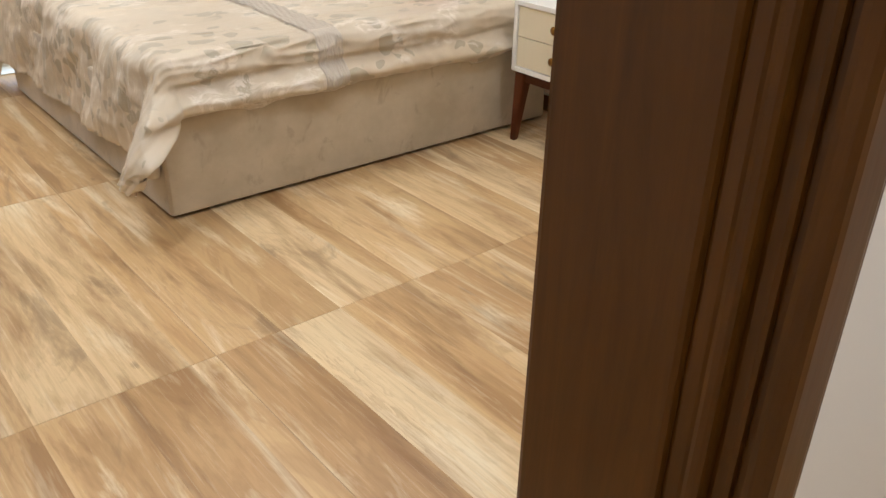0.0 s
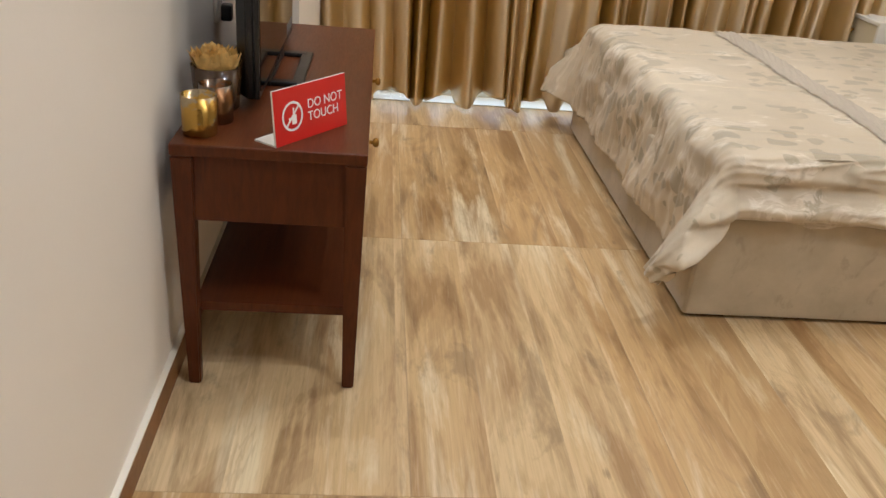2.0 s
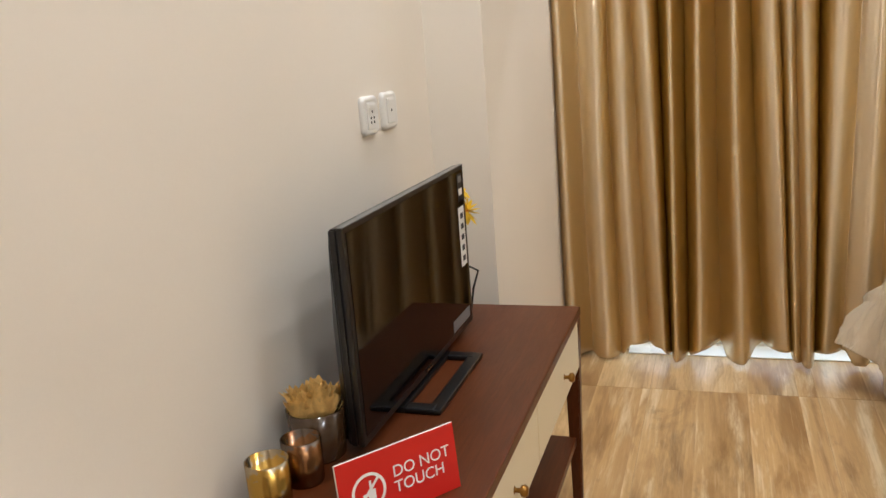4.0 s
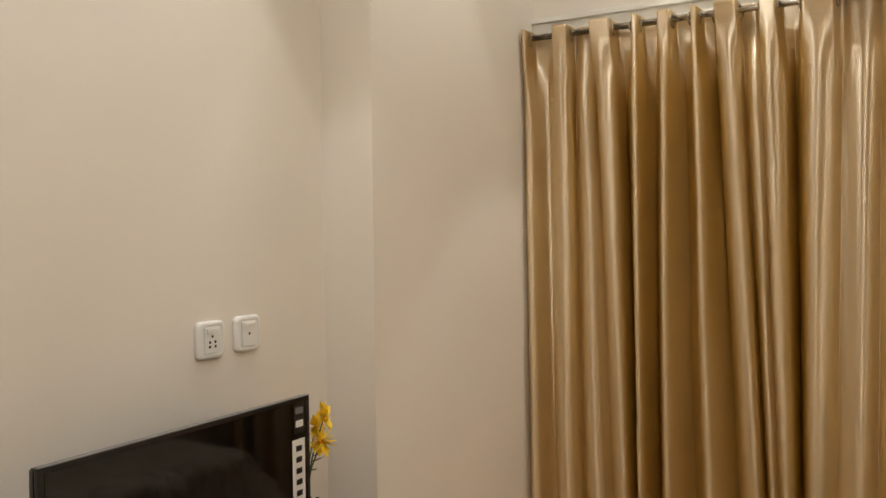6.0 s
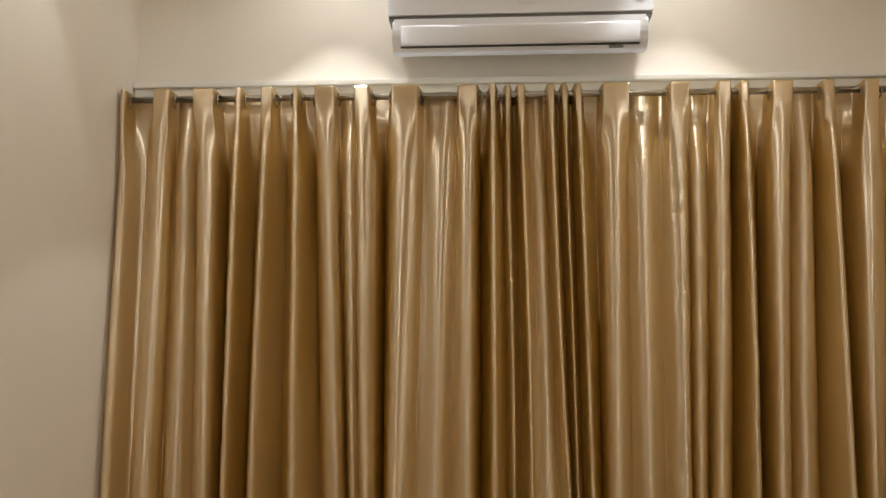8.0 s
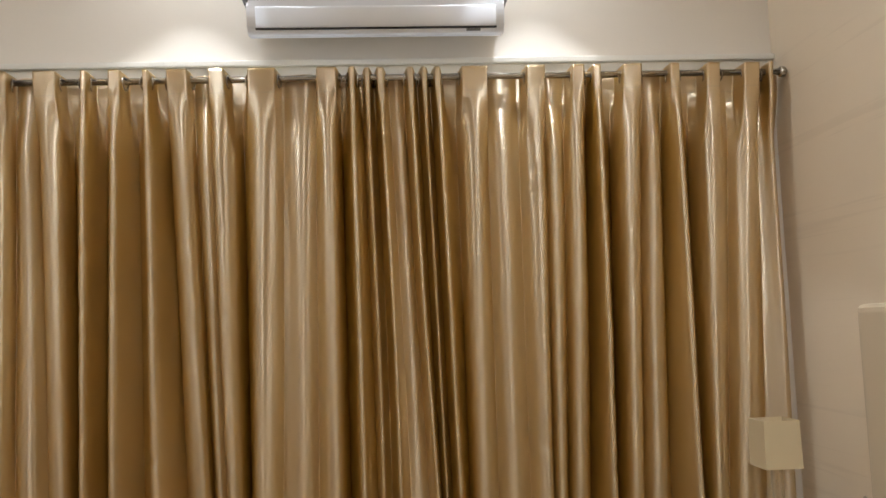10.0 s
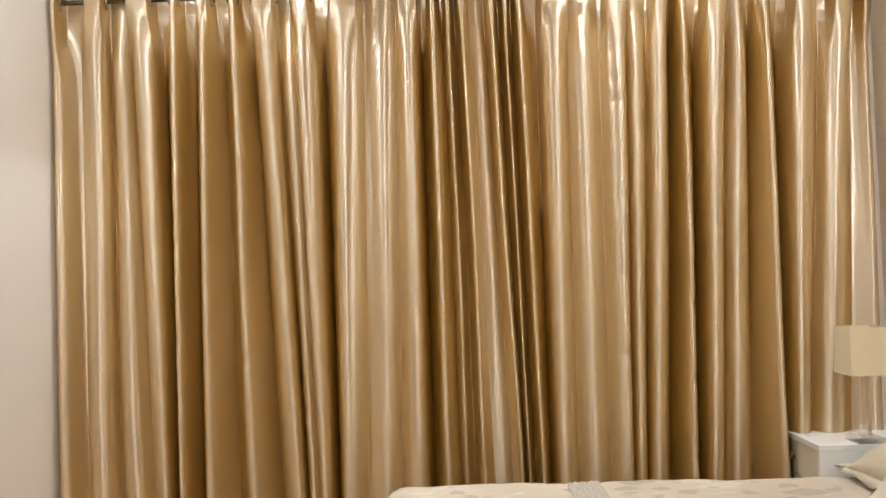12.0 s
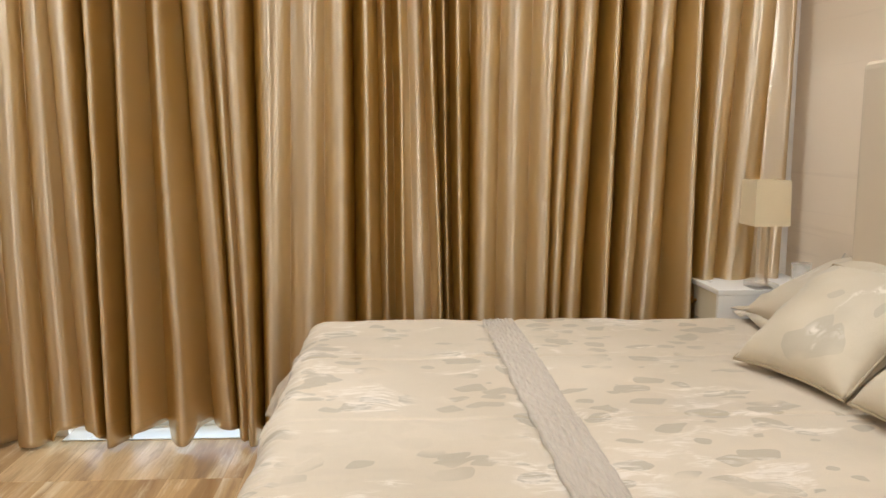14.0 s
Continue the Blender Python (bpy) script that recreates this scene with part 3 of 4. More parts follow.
curtain([(1.588, 1.622, 0.013, 0.056, 0.0), (1.635, 1.694, 0.016, 0.088, 0.035), (1.690, 1.755, 0, 0.056, 0.025), (1.741, 1.813, 0.015, 0.090, 0.0),
         (1.790, 1.850, 0.013, 0.056, 0.0), (1.838, 1.886, 0.014, 0.095, 0.0), (1.975, 1.937, 0.053, 0.085, 0.035), (2.062, 2.062, 0, 0.072, 0.035),
         (2.199, 2.162, 0.043, 0.085, 0.04), (2.255, 2.205, 0, 0.078, 0.03), (2.350, 2.256, 0.026, 0.085, -0.02), (2.418, 2.390, 0.018, 0.105, -0.02),
         (2.550, 2.440, 0.038, 0.090, 0.02), (2.634, 2.530, 0, 0.061, -0.015), (2.705, 2.705, 0.022, 0.105, -0.02), (2.850, 2.735, 0.028, 0.085, 0.03),
         (2.995, 2.830, 0.033, 0.085, 0.03), (3.065, 3.040, 0.012, 0.060, 0.0)], (1, 5, 8, 11), (1.562, 1.580), (3.120, 3.095),
        "gold satin eyelet curtain hanging beside the bed", 8, 0.012)

# ---- television console and what stands on it ----
con = thing("tv_console", pose(0.008, 0.046, 0), "dark walnut-stained console table with two cream drawers against the wall", "console table")
CL, CD, CH = 1.216, 0.409, 0.605
part("tabletop", bbox(0, CD, 0, CL, CH - 0.026, CH, 0.004), M_CONSOLE, con)
bm = bmesh.new()
box(bm, 0.012, CD - 0.022, 0.012, 0.03, 0.43, CH - 0.0265, 0.002)
box(bm, 0.012, CD - 0.022, CL - 0.03, CL - 0.012, 0.43, CH - 0.0265, 0.002)
box(bm, 0.012, 0.026, 0.03, CL - 0.03, 0.43, CH - 0.0265)
box(bm, 0.026, CD - 0.022, 0.03, CL - 0.03, 0.43, 0.44)
part("apron", bm, M_CONSOLE, con)
for k in range(2):
    y0 = 0.042 + k * 0.568
    dr = part("drawer", bbox(CD - 0.021, CD - 0.003, y0, y0 + 0.563, 0.436, CH - 0.03, 0.002), M_CREAM, con, "cream drawer front")
    kn = lathe([(0.0, 0.028), (0.009, 0.027), (0.013, 0.021), (0.011, 0.014), (0.005, 0.011), (0.005, 0.002), (0.009, 0.0)], 20)
    bmesh.ops.rotate(kn, verts=kn.verts, matrix=Matrix.Rotation(radians(90), 3, "Y"))
    place(part("knob", kn, M_BRASS, dr, "round brass knob"), CD - 0.003, y0 + 0.33, 0.502)
part("shelf", bbox(0.03, CD - 0.02, 0.035, CL - 0.035, 0.19, 0.214, 0.003), M_CONSOLE, con)
for x in (0.024, CD - 0.024):
    for y in (0.024, CL - 0.024):
        part("leg", taper(bmesh.new(), x, y, 0.028, 0.046, 0.0, CH - 0.027), M_CONSOLE, con)

tv = thing("television", pose(0.160, 0.677, CH), "black flat-screen television, switched off, with shop labels", "television")
part("bezel", bbox(-0.012, 0.0, -0.375, 0.375, 0.025, 0.447, 0.003), M_BEZEL, tv)
bm = bmesh.new()
f0 = [bm.verts.new((-0.0125, y, z)) for y, z in ((-0.375, 0.025), (0.375, 0.025), (0.375, 0.447), (-0.375, 0.447))]
f1 = [bm.verts.new((-0.03, y, z)) for y, z in ((-0.373, 0.025), (0.373, 0.025), (0.373, 0.445), (-0.373, 0.445))]
f2 = [bm.verts.new((-0.056, y, z)) for y, z in ((-0.34, 0.028), (0.34, 0.028), (0.34, 0.25), (-0.34, 0.25))]
bm.faces.new(f0)
bm.faces.new(f2[::-1])
for a, b in ((f0, f1), (f1, f2)):
    for k in range(4):
        bm.faces.new((a[k], a[(k + 1) % 4], b[(k + 1) % 4], b[k]))
bmesh.ops.bevel(bm, geom=list(bm.edges), offset=0.003, segments=2, affect="EDGES")
part("back_shell", bm, M_BLACK, tv)
part("screen", bbox(-0.002, 0.0012, -0.362, 0.362, 0.042, 0.437), M_SCREEN, tv, "glossy black screen")
st = bmesh.new()
box(st, -0.035, 0.0, -0.17, 0.17, 0.0, 0.012, 0.004)
box(st, 0.0, 0.066, -0.17, -0.135, 0.0, 0.012, 0.004)
box(st, 0.0, 0.066, 0.135, 0.17, 0.0, 0.012, 0.004)
box(st, 0.05, 0.082, -0.17, 0.17, 0.0, 0.011, 0.004)
box(st, -0.035, -0.008, -0.09, 0.09, 0.01, 0.06, 0.008)
part("stand", st, M_BLACK, tv)
part("top_edge", bbox(-0.0122, 0.0004, -0.374, 0.374, 0.4472, 0.4492, 0.0005), M_GREY, tv, "pale top rim")
part("label", bbox(0.0013, 0.002, 0.305, 0.352, 0.19, 0.345), M_BOARD, tv, "white shop label with icons")
part("label", bbox(0.0013, 0.002, 0.312, 0.352, 0.36, 0.43), M_BLACKINK, tv, "black shop label")
part("label", bbox(0.0021, 0.0026, 0.318, 0.346, 0.375, 0.392), M_BOARD, tv)
part("label", bbox(0.0021, 0.0026, 0.318, 0.346, 0.408, 0.424), M_GREY, tv)
part("label", bbox(0.0013, 0.002, 0.20, 0.345, 0.046, 0.075), M_GREY, tv, "silver sticker")
for k in range(5):
    part("print_bar", bbox(0.0021, 0.0026, 0.318, 0.34, 0.203 + 0.028 * k, 0.217 + 0.028 * k), M_BLACKINK, tv)
part("badge", bbox(0.0013, 0.003, -0.02, 0.02, 0.03, 0.037), M_CHROME, tv)
part("cable", tube(bmesh.new(), [(-0.075, -0.1, 0.1), (-0.11, -0.2, 0.06), (-0.13, -0.26, 0.035), (-0.12, -0.3, 0.012), (-0.1, -0.27, 0.006), (-0.12, -0.16, 0.006)], 0.0035), M_BLACK, tv)


def warning_sign(m, length, height, label):
    """An L-shaped foam-board stand with a red printed face towards -y."""
    ob = thing("warning_sign", m, label, "sign", "do not touch signs")
    tilt = Matrix.Rotation(radians(-6), 4, "X")
    b = bbox(0, length, 0, 0.004, 0, height)
    f = bbox(0.0005, length - 0.0005, -0.0012, -0.0004, 0.0005, height - 0.0005)
    for q in (b, f):
        bmesh.ops.transform(q, matrix=tilt, verts=q.verts)
    part("panel", b, M_BOARD, ob, "white foam board")
    face = part("face", f, M_RED, ob, "red printed face")
    part("foot", bbox(0, length, 0.003, 0.062, 0, 0.004), M_BOARD, ob, "white foot flap")
    t = words("DO NOT\nTOUCH", height * 0.24, M_INK, spacing=0.95)
    lo = part("lettering", t, None, face, "white capital letters DO NOT TOUCH")
    lo.matrix_basis = tilt @ pose(length * 0.44, -0.0016, height * 0.54, 90, 0, 0)
    sc = height
    ring = bmesh.new()
    pts = [(math.cos(2 * math.pi * k / 40), math.sin(2 * math.pi * k / 40)) for k in range(40)]
    ro, ri = [], []
    for a, c in pts:
        ro.append(ring.verts.new((0.27 * sc * a, 0, 0.27 * sc * c)))
        ri.append(ring.verts.new((0.225 * sc * a, 0, 0.225 * sc * c)))
    for k in range(40):
        ring.faces.new((ro[k], ro[(k + 1) % 40], ri[(k + 1) % 40], ri[k]))
    box(ring, -0.24 * sc, 0.24 * sc, -0.0002, 0.0002, -0.02 * sc, 0.02 * sc)
    bmesh.ops.rotate(ring, verts=ring.verts[-8:], matrix=Matrix.Rotation(radians(-45), 3, "Y"))
    box(ring, -0.02 * sc, 0.1 * sc, -0.0001, 0.0004, -0.15 * sc, 0.02 * sc, 0.0)
    box(ring, -0.1 * sc, -0.02 * sc, -0.0001, 0.0004, -0.06 * sc, -0.02 * sc, 0.0)
    box(ring, 0.015 * sc, 0.05 * sc, -0.0001, 0.0004, 0.02 * sc, 0.15 * sc, 0.0)
    em = part("emblem", ring, M_INK, face, "white circle with a crossed-out pointing hand shape")
    em.matrix_basis = tilt @ pose(length * 0.235, -0.0018, height * 0.48)
    return ob


warning_sign(pose(0.226, 0.058, CH, 0, 0, 53), 0.23, 0.118, "red do not touch sign standing on the console")


def cup(x, y, r, h, m, label):
    ob = thing("votive_cup", pose(x, y, CH), label, "candle holder", "metallic glass cups")
    part("glass", lathe([(0.0, 0.0), (r * 0.93, 0.0), (r * 0.97, 0.004), (r, h), (r - 0.0025, h), (r * 0.95 - 0.002, 0.01), (0.0, 0.01)], 40), m, ob)


cup(0.058, 0.125, 0.038, 0.085, M_GOLD, "shiny gold mercury-glass cup on the console")
cup(0.078, 0.212, 0.037, 0.085, M_COPPERGLASS, "smoky copper glass cup on the console")

pot = thing("dried_flower_pot", pose(0.062, 0.31, CH), "dark glass pot filled with dried golden flowers", "vase")
part("pot", lathe([(0.0, 0.0), (0.046, 0.0), (0.05, 0.004), (0.058, 0.1), (0.055, 0.1), (0.047, 0.01), (0.0, 0.01)], 40), M_SMOKE, pot)
rng = random.Random(5)


def petal(bm, base, direction, length, width, curl=0.3):
    d = Vector(direction).normalized()
    side = d.cross(Vector((0, 0, 1)))
    side = side.normalized() if side.length > 0.05 else Vector((1, 0, 0))
    up = side.cross(d)
    rows = []
    for k in range(5):
        t = k / 4
        w = width * math.sin(math.pi * (0.12 + 0.86 * t)) * 0.5
        c = Vector(base) + d * (length * t) + up * (curl * length * (t * t - t))
        rows.append([bm.verts.new(c - side * w + up * w * 0.3), bm.verts.new(c), bm.verts.new(c + side * w + up * w * 0.3)])
    for a, b in zip(rows, rows[1:]):
        bm.faces.new((a[0], a[1], b[1], b[0])).smooth = True
        bm.faces.new((a[1], a[2], b[2], b[1])).smooth = True


for k in range(8):
    ang = k * 2.4
    r = 0.04 * math.sqrt((k + 0.3) / 8)
    cx, cy, cz = r * math.cos(ang), r * math.sin(ang), 0.082 + 0.012 * rng.random()
    bm = bmesh.new()
    for q in range(46):
        a, e, ring_r = rng.uniform(0, 6.28), rng.uniform(1.15, 1.52), 0.013 * math.sqrt(rng.random())
        petal(bm, (cx + ring_r * math.cos(a), cy + ring_r * math.sin(a), cz), (math.cos(a) * math.cos(e) + cx * 4, math.sin(a) * math.cos(e) + cy * 4, math.sin(e)),
              rng.uniform(0.036, 0.056), rng.uniform(0.018, 0.03), rng.uniform(-0.3, 0.5))
    part("dried_flower_head", bm, M_DRIED, pot, "dried golden flower head with frayed petals")
bm = bmesh.new()
for k in range(40):
    a = rng.uniform(0, 6.28)
    p = Vector((0.05 * math.cos(a), 0.05 * math.sin(a), 0.098))
    tube(bm, [p, p + Vector((0.012 * math.cos(a + 1), 0.012 * math.sin(a + 1), rng.uniform(-0.006, 0.02)))], 0.0006, 4)
part("straw", bm, M_DRIED, pot, "thin dry straw wisps")

fl = thing("artificial_flower_vase", pose(0.075, 1.13, CH), "dark slim vase with orange artificial daisies behind the television", "flower vase")
part("vase", lathe([(0.0, 0.0), (0.026, 0.0), (0.03, 0.01), (0.02, 0.09), (0.014, 0.13), (0.018, 0.15), (0.012, 0.15), (0.01, 0.1)], 28), M_SMOKE, fl)
st = bmesh.new()
tube(st, [(0.05, 0.02, 0.01), (0.06, 0.025, 0.08), (0.085, 0.0, 0.14), (0.05, -0.01, 0.16), (0.02, 0, 0.14)], 0.003)
part("handle", st, M_BLACK, fl)
heads = [(0.065, -0.01, 0.31, 1, -0.7), (0.03, 0.05, 0.36, 0.6, 0.3), (0.0, 0.05, 0.33, 0.9, 0.2)]
st = bmesh.new()
for hx, hy, hz, ax, ay in heads:
    tube(st, [(0, 0, 0.13), (hx * 0.4, hy * 0.4, 0.13 + (hz - 0.13) * 0.55), (hx, hy, hz)], 0.002, 6)
    petal(st, (hx * 0.4, hy * 0.4, 0.13 + (hz - 0.13) * 0.55), (ax, ay, 0.4), 0.05, 0.02)
part("stems", st, M_STEM, fl)
for hx, hy, hz, ax, ay in heads:
    bm = bmesh.new()
    nrm = Vector((ax, ay, 0.25)).normalized()
    q = nrm.to_track_quat("Z", "Y")
    for k in range(14):
        a = 2 * math.pi * k / 14 + rng.uniform(-0.1, 0.1)
        petal(bm, Vector((hx, hy, hz)), q @ Vector((math.cos(a), math.sin(a), 0.18 + 0.2 * (k % 2))), rng.uniform(0.036, 0.048), 0.022, 0.2)
    part("bloom", bm, M_PETAL, fl, "orange-yellow daisy bloom")
    c = lathe([(0.0, 0.006), (0.006, 0.004), (0.008, 0.0), (0.0, -0.002)], 12)
    bmesh.ops.transform(c, matrix=Matrix.Translation((hx, hy, hz)) @ q.to_matrix().to_4x4(), verts=c.verts)
    part("flower_heart", c, M_HEART, fl)


def socket_plate(w, h):
    """A thick face plate with rounded corners and a dished rim."""
    bm = bmesh.new()
    rings = []
    for x, inset in ((0.0, 0.0), (0.008, 0.0), (0.013, 0.004), (0.013, 0.011), (0.0115, 0.013)):
        ring, rad = [], 0.016 - inset * 0.5
        for k in range(24):
            a = 2 * math.pi * k / 24 + math.pi / 24
            cy, cz = (w - inset - rad if math.cos(a) > 0 else inset + rad), (h - inset - rad if math.sin(a) > 0 else inset + rad)
            ring.append(bm.verts.new((x, cy + rad * math.cos(a), cz + rad * math.sin(a))))
        rings.append(ring)
    for a, b in zip(rings, rings[1:]):
        for k in range(24):
            bm.faces.new((a[k], a[(k + 1) % 24], b[(k + 1) % 24], b[k])).smooth = True
    bm.faces.new(rings[0][::-1])
    bm.faces.new(rings[-1])
    return bm


def socket(y, z, w, h, holes, label):
    ob = thing("wall_socket", pose(XW, y, z), label, "socket", "white wall sockets")
    part("plate", socket_plate(w, h), M_PLASTIC, ob)
    part("insert", bbox(0.0112, 0.015, w * 0.22, w * 0.78, h * 0.16, h * 0.84, 0.0015), M_PLASTIC, ob)
    part("switch", bbox(0.0145, 0.018, w * 0.3, w * 0.7, h * 0.68, h * 0.8, 0.001), M_PLASTIC, ob)
    for a, c in holes:
        hole = lathe([(0.0, 0.0006), (0.0035, 0.0006), (0.0035, 0.0)], 12)
        bmesh.ops.rotate(hole, verts=hole.verts, matrix=Matrix.Rotation(radians(90), 3, "Y"))
        place(part("hole", hole, M_BLACKINK, ob), 0.0152, w * a, h * c)
    return ob


socket(0.845, 1.155, 0.092, 0.094, [(0.5, 0.6), (0.4, 0.45), (0.6, 0.45), (0.4, 0.33), (0.6, 0.33)], "white five-pin wall socket above the television")
socket(0.975, 1.157, 0.092, 0.094, [(0.5, 0.5)], "white aerial socket beside the power socket")
ob = socket(0.76, 0.695, 0.12, 0.11, [(0.3, 0.5), (0.6, 0.5)], "white wall socket with black plugs behind the television")
part("plug", bbox(0.015, 0.045, 0.02, 0.055, 0.005, 0.05, 0.006), M_BLACK, ob, "black plug")

# ---- air conditioner ----
ac = thing("air_conditioner", pose(1.157, YN, 2.36), "white split air conditioner, flap closed, on the wall above curtains", "air conditioner")
AW = 0.945


def extrude_x(profile, x0, x1):
    bm = bmesh.new()
    a = [bm.verts.new((x0, y, z)) for y, z in profile]
    b = [bm.verts.new((x1, y, z)) for y, z in profile]
    bm.faces.new(a)
    bm.faces.new(b[::-1])
    for k in range(len(a)):
        bm.faces.new((a[k], b[k], b[(k + 1) % len(a)], a[(k + 1) % len(a)]))
    es = [e for e in bm.edges if abs(e.verts[0].co.x - e.verts[1].co.x) < 1e-6]
    bmesh.ops.bevel(bm, geom=es, offset=0.006, segments=2, affect="EDGES")
    return bm


arc = [(-0.128 - 0.058 * math.sin(radians(a)) ** 0.8, 0.118 * (1 - math.cos(radians(a))) ** 1.15) for a in range(8, 91, 9)]
part("lower_body", extrude_x([(0, 0.07), (-0.115, 0.002)] + arc + [(0, 0.118)], 0.018, AW - 0.02), M_ACWHITE, ac)
# Solid grey bar that draws the shade between panel and lower body.
part("groove", bbox(0.004, AW - 0.004, -0.178, 0, 0.117, 0.13), M_GREY, ac, "grey strip standing in for the shade in the gap")
part("front_panel", extrude_x([(0, 0.13), (-0.188, 0.13), (-0.192, 0.2), (-0.175, 0.27), (-0.13, 0.3), (0, 0.3)], 0, AW), M_ACWHITE, ac)
def flap_point(u, v):
    a = radians(38 + 40 * v)
    return Vector((0.05 + u * 0.845, -0.1305 - 0.058 * math.sin(a) ** 0.8, 0.118 * (1 - math.cos(a)) ** 1.15))


fl = sheet(flap_point, 2, 10)
flap = part("flap", fl, M_ACWHITE, ac, "closed white louvre flap")
m = flap.modifiers.new("thickness", "SOLIDIFY")
m.thickness, m.offset = 0.004, 0
# Black bar painting the shaded slit below the flap.
part("flap_shade_strip", bbox(0.048, 0.897, -0.172, -0.15, 0.014, 0.019), M_BLACKINK, ac, "black strip for the shade in the gap under the flap")
part("energy_label", bbox(0.875, 0.935, -0.1935, -0.1925, 0.215, 0.25), M_YELLOW, ac, "yellow energy label")
part("print_bar", bbox(0.885, 0.93, -0.1925, -0.1915, 0.178, 0.183), M_GREY, ac)
part("print_bar", bbox(0.885, 0.915, -0.1925, -0.1915, 0.168, 0.173), M_GREY, ac)
part("badge", bbox(0.46, 0.53, -0.1925, -0.1915, 0.162, 0.166), M_ALU, ac)
part("display", bbox(0.79, 0.84, -0.163, -0.15, 0.006, 0.013), M_GREY, ac)

# ---- bed ----
BX0, BX1, BY0, BY1 = 1.358, 3.04, 0.455, 2.15
bed = thing("bed", pose(0, 0, 0), "double bed with a taupe velvet base and tall beige headboard", "bed")


def padded(x0, x1, y0, y1, z0, z1, bev=0.012):
    return box(bmesh.new(), x0, x1, y0, y1, z0, z1, bev, 3)


part("plinth", bbox(BX0 + 0.03, BX1, BY0 + 0.03, BY1 - 0.03, 0.0, 0.012), M_BLACK, bed)
part("side_panel", padded(BX0 + 0.004, BX1, BY0, BY0 + 0.06, 0.012, 0.37), M_VELVET, bed)
part("side_panel", padded(BX0 + 0.004, BX1, BY1 - 0.06, BY1, 0.012, 0.37), M_VELVET, bed)
part("foot_panel", padded(BX0, BX0 + 0.06, BY0 + 0.004, BY1 - 0.004, 0.012, 0.37), M_VELVET, bed)
part("mattress", padded(BX0 + 0.05, BX1 - 0.01, BY0 + 0.03, BY1 - 0.03, 0.3, 0.495, 0.05), M_SHEET, bed)
part("headboard", padded(3.04, 3.12, 0.66, 1.915, 0.012, 1.342, 0.025), M_HEAD, bed, "tall padded beige headboard")

QX0, QX1, QY0, QY1, QZ, QR = 1.42, 2.93, 0.50, 2.075, 0.525, 0.065
Q_FOOT, Q_NEAR, Q_FAR = 0.42, 0.235, 0.30


def quilt_point(x, y, lift=0.0):
    """Where the flat quilt's point (x, y) comes to lie: on top, or hanging over the edges."""
    du = min(0.0, x - QX0)
    dv = min(0.0, y - QY0) + max(0.0, y - QY1)
    cx, cy = min(max(x, QX0), QX1), min(max(y, QY0), QY1)
    d = (abs(du) ** 2.4 + abs(dv) ** 2.4) ** (1 / 2.4)
    d -= 0.5 * max(0.0, d - 0.33) * min(1.0, min(abs(du), abs(dv)) / 0.15)
    n1 = noise.noise((x * 3.1, y * 3.3, 1.7))
    n2 = noise.noise((x * 11, y * 9, 4.2))
    puff = 0.008 * n1 + 0.004 * n2
    for s in (0.66, 1.12, 1.62):
        puff -= 0.008 * math.exp(-((y - s - 0.004 * math.sin(7 * x)) / 0.006) ** 2) * (0.6 + 0.6 * noise.noise((x * 5, s, 0)))
    for s in (1.912, 2.027):
        puff -= 0.004 * math.exp(-((x - s) / 0.008) ** 2)
    if d > 0.02:
        puff += 0.008 * noise.noise((x * 15, y * 15, 2.2)) * min(1, d / 0.1) + 0.0045 * noise.noise((x * 30, y * 14, 6.2)) * min(1, d / 0.1)
    puff -= 0.018 * abs(noise.noise((x * 4.5, y * 26, 8.2))) * (min(1, d / 0.05) if d > 0 else 0.25 * math.exp(-max(0.0, y - QY0) / 0.25))
    r = QR + lift
    if d < 1e-6:
        return Vector((cx, cy, QZ + puff + lift))
    dx, dy = du / math.hypot(du, dv), dv / math.hypot(du, dv)
    bend = r * math.pi / 2
    if d < bend:
        f, g = r * math.sin(d / r), r * (1 - math.cos(d / r))
    else:
        e = d - bend
        f, g = r + 0.10 * e, r + 0.97 * e
    ripple = 0.012 * math.sin(9 * (x + y * 1.3) + 3 * n1) * min(1, d / 0.2)
    roll = 0.028 * math.exp(-((d - 0.2) / 0.035) ** 2) - 0.016 * math.exp(-((d - 0.14) / 0.018) ** 2) - 0.02 * math.exp(-((d - 0.235) / 0.012) ** 2) if abs(dv) > abs(du) else 0.0
    corner = min(abs(du), abs(dv)) / 0.2
    f += ripple + roll + puff * 1.2 + 0.17 * min(1.0, corner) * min(1, d / 0.3)
    return Vector((cx + dx * f, cy + dy * f, QZ - g + puff * max(0, 1 - d / r)))


quilt = thing("quilt", pose(0, 0, 0), "beige leaf-patterned quilt spread over the bed, hanging over its edges", "quilt")
def quilt_grid(u, v):
    x = QX0 - Q_FOOT + u * (QX1 - QX0 + Q_FOOT)
    near = Q_NEAR + 0.04 * min(1.0, max(0.0, (QX0 + 0.03 - x) / 0.2)) + 0.005 * math.sin(x * 8.0) + 0.004 * math.sin(x * 19.0 + 1)
    return quilt_point(x, QY0 - near + v * (QY1 - QY0 + near + Q_FAR))


bm = sheet(quilt_grid, 190, 400)
cov = part("cover", bm, M_QUILT, quilt)
m = cov.modifiers.new("thickness", "SOLIDIFY")
m.thickness, m.offset = 0.034, -1
